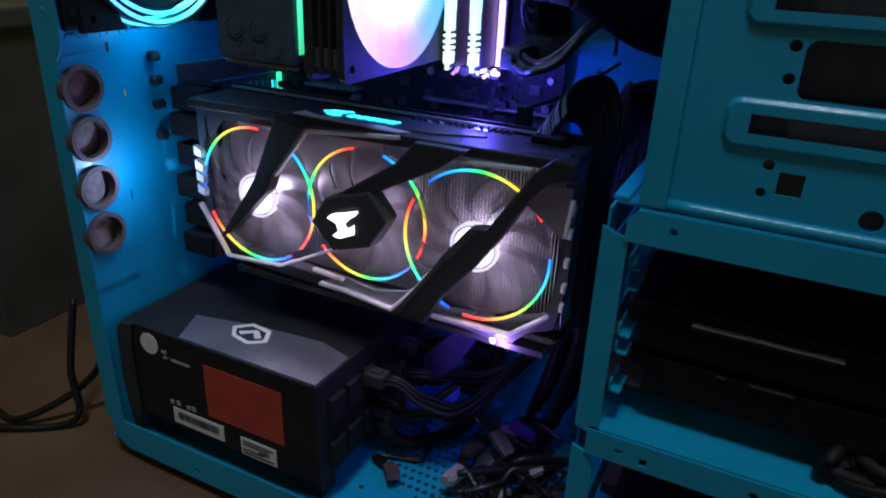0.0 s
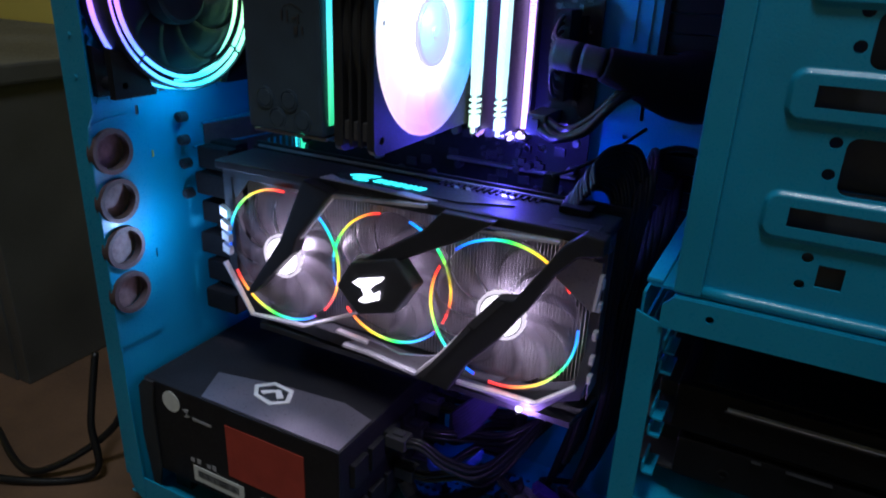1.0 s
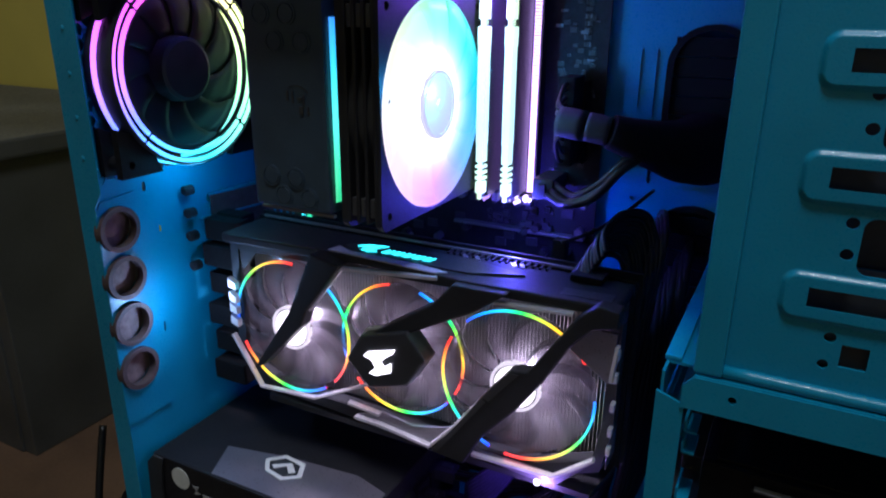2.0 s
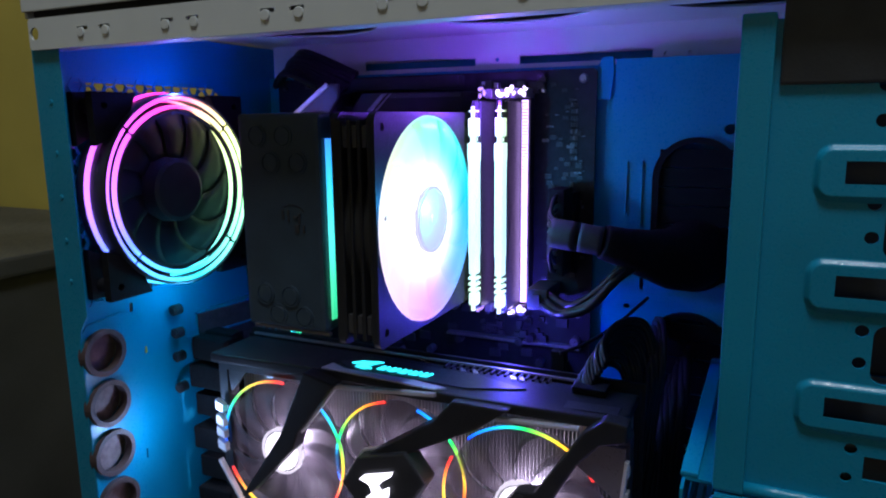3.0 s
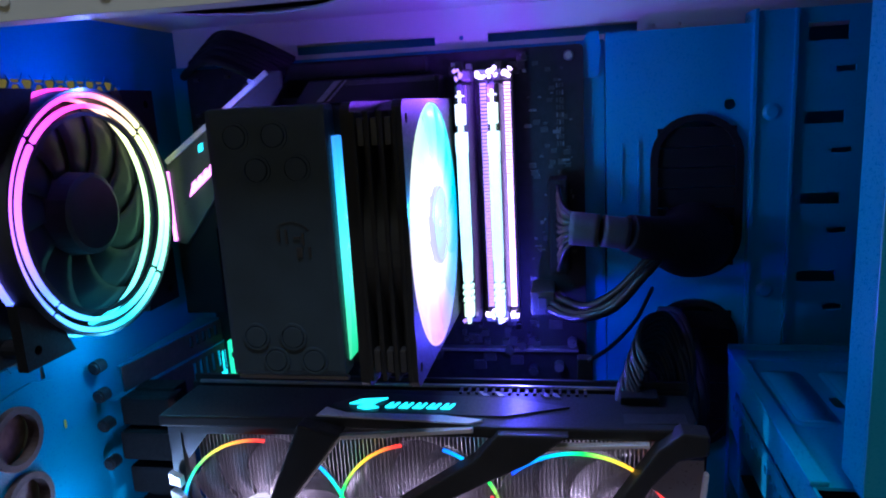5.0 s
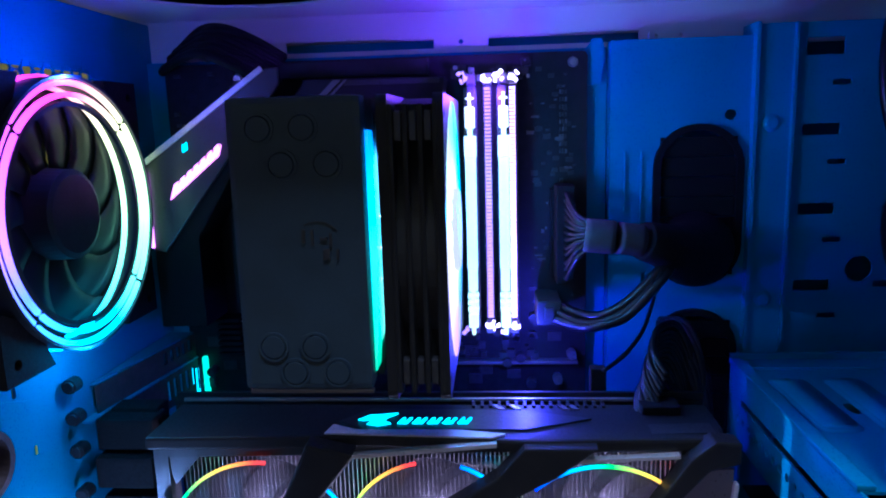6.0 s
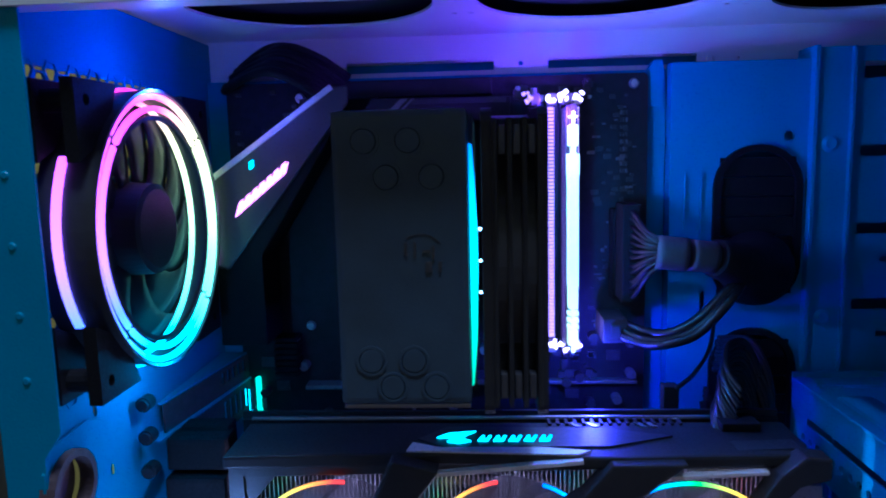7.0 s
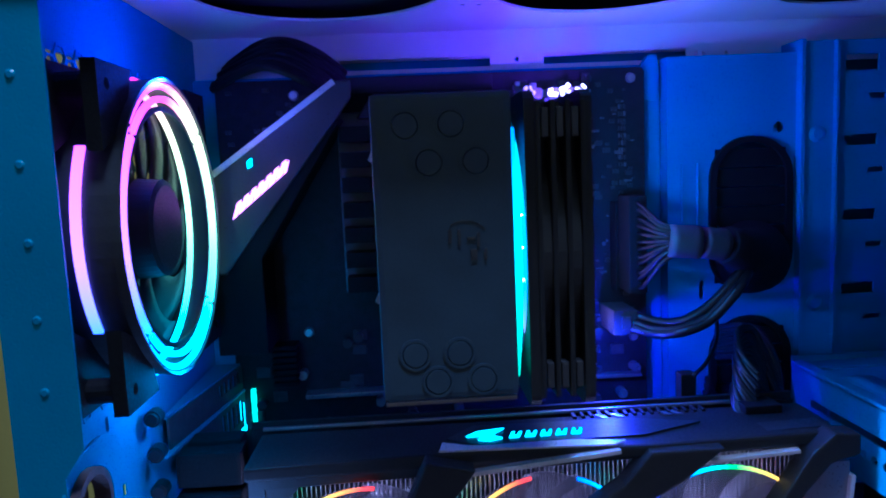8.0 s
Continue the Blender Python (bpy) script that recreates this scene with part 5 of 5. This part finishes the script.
part("plug_latch", box(-0.1570, -0.1520, 0.3935, 0.3960, 0.3040, 0.3110, 0.0006), BLACK, pg)
loop = bundle("card_power_cable", "broad loop of black wires feeding the graphics card", [(-0.107, 0.345, 0.276), (-0.111, 0.355, 0.285), (-0.105, 0.370, 0.2925), (-0.092, 0.380, 0.2910), (-0.085, 0.376, 0.268), (-0.087, 0.370, 0.236), (-0.094, 0.372, 0.19)], 12, 0.0016, 0.0027, CABLE, 7)
bundle("card_power_cable", "black wires falling behind the graphics card", [(-0.090, 0.425, 0.286), (-0.083, 0.395, 0.292), (-0.079, 0.378, 0.272), (-0.082, 0.374, 0.24), (-0.088, 0.38, 0.17), (-0.10, 0.38, 0.09)], 8, 0.0017, 0.0028, WIRE, 9)
bundle("card_power_cable", "thick fall of black wires between card and cage", [(-0.074, 0.418, 0.262), (-0.072, 0.398, 0.245), (-0.073, 0.388, 0.215), (-0.076, 0.390, 0.16), (-0.084, 0.396, 0.10), (-0.100, 0.392, 0.045)], 13, 0.0026, 0.0036, SLEEVE, 13)
bundle("card_power_cable", "black wires lying against the tray behind the card", [(-0.098, 0.424, 0.250), (-0.096, 0.414, 0.225), (-0.094, 0.410, 0.18), (-0.100, 0.410, 0.12), (-0.115, 0.405, 0.05)], 9, 0.0026, 0.0040, SLEEVE, 15)
clip = thing("fan_plug", "small black fan plug with thin lead", "plug")
part("plug_body", box(-0.136, -0.128, 0.3655, 0.3735, 0.2660, 0.286, 0.001), DEEP, clip)
part("lead", tube([(-0.130, 0.364, 0.286), (-0.118, 0.375, 0.290), (-0.104, 0.395, 0.298), (-0.092, 0.425, 0.308)], 0.0011, 8, 7), CABLE, clip, smooth=True)
# thick cable at the top rear corner
bundle("processor_power_cable", "thick black cable bent over the top of the board", [(-0.372, 0.437, 0.452), (-0.352, 0.418, 0.458), (-0.334, 0.404, 0.4585), (-0.318, 0.408, 0.452), (-0.306, 0.424, 0.443)], 9, 0.0024, 0.0026, SLEEVE, 11)
pw = thing("processor_plug", "black plug on the board's upper edge", "plug")
part("plug_body", box(-0.326, -0.309, 0.408, 0.4343, 0.4235, 0.4375, 0.001), MATTE, pw)
part("plug_latch", box(-0.320, -0.314, 0.405, 0.409, 0.4265, 0.4350, 0.0008), GUN, pw)
# cables by the power supply and on the case floor
rnd = random.Random(21)
for k in range(7):
    y0, z0 = 0.318 + 0.012 * k, (0.100, 0.066, 0.094, 0.058)[k % 4]
    th = thing("power_cable", "black cable bundle plugged into the power supply", "cable", group="power supply cables")
    part("plug", box(-0.2108, -0.196, y0 - 0.006, y0 + 0.006, z0 - 0.0045, z0 + 0.0045, 0.001), MATTE, th)
    part("plug_latch", box(-0.207, -0.199, y0 - 0.0025, y0 + 0.0025, z0 + 0.0045, z0 + 0.0062, 0.0004), CHIP if k % 3 == 0 else BLACK, th)
    my, mz = y0 + rnd.uniform(0.005, 0.03), max(z0 - rnd.uniform(0.0, 0.02), 0.070)
    ey, ez = rnd.uniform(0.400, 0.425), rnd.uniform(0.090, 0.140)
    for w in range(4):
        o = Vector((0, (w % 2) * 0.0034 - 0.0017, (w // 2) * 0.0034 - 0.0017))
        path = [Vector((-0.197, y0, z0)) + o, Vector((-0.186, y0 + 0.002, z0)) + o, Vector((-0.168, min(my, 0.42), mz)) + o * 1.3, Vector((-0.146, min(my + 0.02, 0.425), max(mz - 0.005, 0.045))) + o * 1.5, Vector((-0.115, ey, ez)) + o]
        part("wire", tube(path, 0.0016, 8, 6), CABLE if (k + w) % 5 else WIRE, th, smooth=True)
th = thing("sleeved_loop", "thick dark sleeved cable lying in a loop on the floor vent", "cable")
part("sheath", tube([(-0.2108, 0.338, 0.048), (-0.203, 0.340, 0.036), (-0.190, 0.347, 0.030), (-0.1675, 0.3735, 0.030), (-0.1555, 0.390, 0.046), (-0.1454, 0.391, 0.072), (-0.1440, 0.392, 0.13)], 0.0050, 14, 8), CABLE, th, smooth=True)
part("cap", tube([(-0.2108, 0.338, 0.050), (-0.2050, 0.339, 0.039)], 0.0058, 12, 3), RUBBER, th)
th = thing("ribbon_cable", "grey flat data cable, violet light in its colour, bent under the graphics card", "cable")
bm = bmesh.new()
for k in range(9):
    d = 0.0030 * k
    add_tube(bm, [(-0.138 - d * 0.4, 0.350, 0.142 - d * 0.1), (-0.146 - d * 0.5, 0.348, 0.131 + d * 0.15), (-0.160 - d * 0.3, 0.348, 0.108 + d * 0.7), (-0.176 - d * 0.15, 0.352, 0.090 + d * 0.8), (-0.186, 0.362, 0.078 + d * 0.7)], 0.0017, 6, 6)
tagged(part("ribbon", bm, VIOLETLIT, th, smooth=True), kind="stuff")
# added curl in bright blue, standing in for a blue-lit patch among the cables
th = thing("blue_curl", "bright blue curl added for a blue-lit patch over the black cables", "cable")
bm = bmesh.new()
for k in range(5):
    add_tube(bm, [(-0.1930, 0.342, 0.0730 - 0.0016 * k), (-0.1860, 0.339, 0.0700 - 0.0016 * k), (-0.1734, 0.339, 0.0720 - 0.0016 * k), (-0.1640, 0.342, 0.0790 - 0.0016 * k), (-0.1560, 0.352, 0.0880 - 0.0016 * k)], 0.0010, 6, 6)
tagged(part("sheath", bm, BLUEPATCH, th, smooth=True), kind="stuff")
# loose plugs and wires in front of the cage
for k, (x, y, z, ma) in enumerate(((-0.127, 0.368, 0.050, NYLON), (-0.112, 0.366, 0.058, VIOLETLIT), (-0.146, 0.326, 0.034, NYLON), (-0.096, 0.338, 0.050, NYLON), (-0.140, 0.350, 0.044, MATTE), (-0.118, 0.340, 0.062, CHIP), (-0.104, 0.318, 0.036, NYLON), (-0.078, 0.322, 0.048, CHIP), (-0.190, 0.315, 0.027, RUBBER), (-0.130, 0.312, 0.030, MATTE), (-0.088, 0.300, 0.030, MATTE))):
    th = thing("loose_plug", "loose drive plug on a short dark lead", "plug", group="loose plugs")
    bm = box(-0.010, 0.010, -0.004, 0.004, -0.003, 0.003, 0.0008)
    add_box(bm, -0.008, 0.008, -0.0058, -0.004, -0.002, 0.002)
    add_box(bm, -0.0102, -0.006, -0.002, 0.002, 0.003, 0.0042)
    turn = Matrix.Translation((x, y, z)) @ Matrix.Rotation(rnd.uniform(0, 3), 4, "Z") @ Matrix.Rotation(rnd.uniform(-0.7, 0.7), 4, "Y")
    bmesh.ops.transform(bm, matrix=turn, verts=bm.verts)
    part("plug_body", bm, ma, th, "pale plastic plug" if ma is NYLON else "")
    for w in range(3):
        o = Vector((0, (w - 1) * 0.0022, 0))
        part("lead", tube([turn @ (Vector((0.009, 0, 0)) + o), turn @ (Vector((0.024, 0.006, 0.004)) + o), Vector((x + 0.012 * math.sin(k), y + 0.03, z * 0.8)) + o, Vector((x + 0.02 * math.cos(k), y + 0.055, 0.028)) + o], 0.0011, 7, 6), CABLE, th, smooth=True)
for k in range(9):
    th = thing("data_cable", "dark thin cable tangled on the case floor", "cable", group="thin tangled cables")
    pts = [(rnd.uniform(-0.135, -0.058), rnd.uniform(0.285, 0.37), rnd.uniform(0.024, 0.066)) for _ in range(5)]
    part("sheath", tube(pts, rnd.uniform(0.0012, 0.0024), 8, 8), rnd.choice((CABLE, CABLE, WIRE, CABLE)), th, smooth=True)
th = thing("coiled_lead", "glossy black lead wound into a tight round coil", "cable")
for k in range(7):
    r = 0.0125 - 0.0006 * abs(k - 3)
    part("coil_turn", tube([(-0.121 + r * math.cos(a * math.pi / 6), 0.330 + 0.0026 * k, 0.040 + r * math.sin(a * math.pi / 6)) for a in range(13)], 0.0016, 8, 3), BLACK, th, smooth=True)
# cable loop inside the drive bay
th = thing("front_cable", "black cable hanging in a loop inside the drive bay", "cable")
part("sheath", tube([(0.02, 0.40, 0.475), (0.012, 0.395, 0.45), (0.010, 0.390, 0.42), (0.018, 0.388, 0.39), (0.034, 0.39, 0.372), (0.060, 0.40, 0.368)], 0.0035, 10, 8), CABLE, th, smooth=True)
# thick black coil added behind the bay windows to block the lit back panel
th = thing("dark_coil", "black cable coil added to darken the drive bay openings", "cable")
for k in range(5):
    cx, cz, rr = 0.056 + 0.003 * k, 0.350 + 0.012 * k, 0.034 - 0.002 * k
    part("coil_turn", tube([(cx + rr * math.cos(a * math.pi / 6), 0.392 + 0.006 * k - 0.004 * math.sin(a), cz + rr * 1.3 * math.sin(a * math.pi / 6)) for a in range(13)], 0.0075, 10, 4), CABLE, th, smooth=True)
# wires on the room floor beside the case
for k, pts in enumerate(([(-0.47, 0.29, 0.10), (-0.46, 0.27, 0.05), (-0.455, 0.26, 0.006), (-0.52, 0.22, 0.005), (-0.64, 0.20, 0.005)], [(-0.46, 0.31, 0.16), (-0.448, 0.29, 0.10), (-0.452, 0.285, 0.04), (-0.50, 0.24, 0.004), (-0.58, 0.26, 0.004)])):
    th = thing("floor_cable", "black lead hanging beside the case to the floor", "cable", group="floor leads")
    part("sheath", tube(pts, 0.003, 8, 8), CABLE, th, smooth=True)
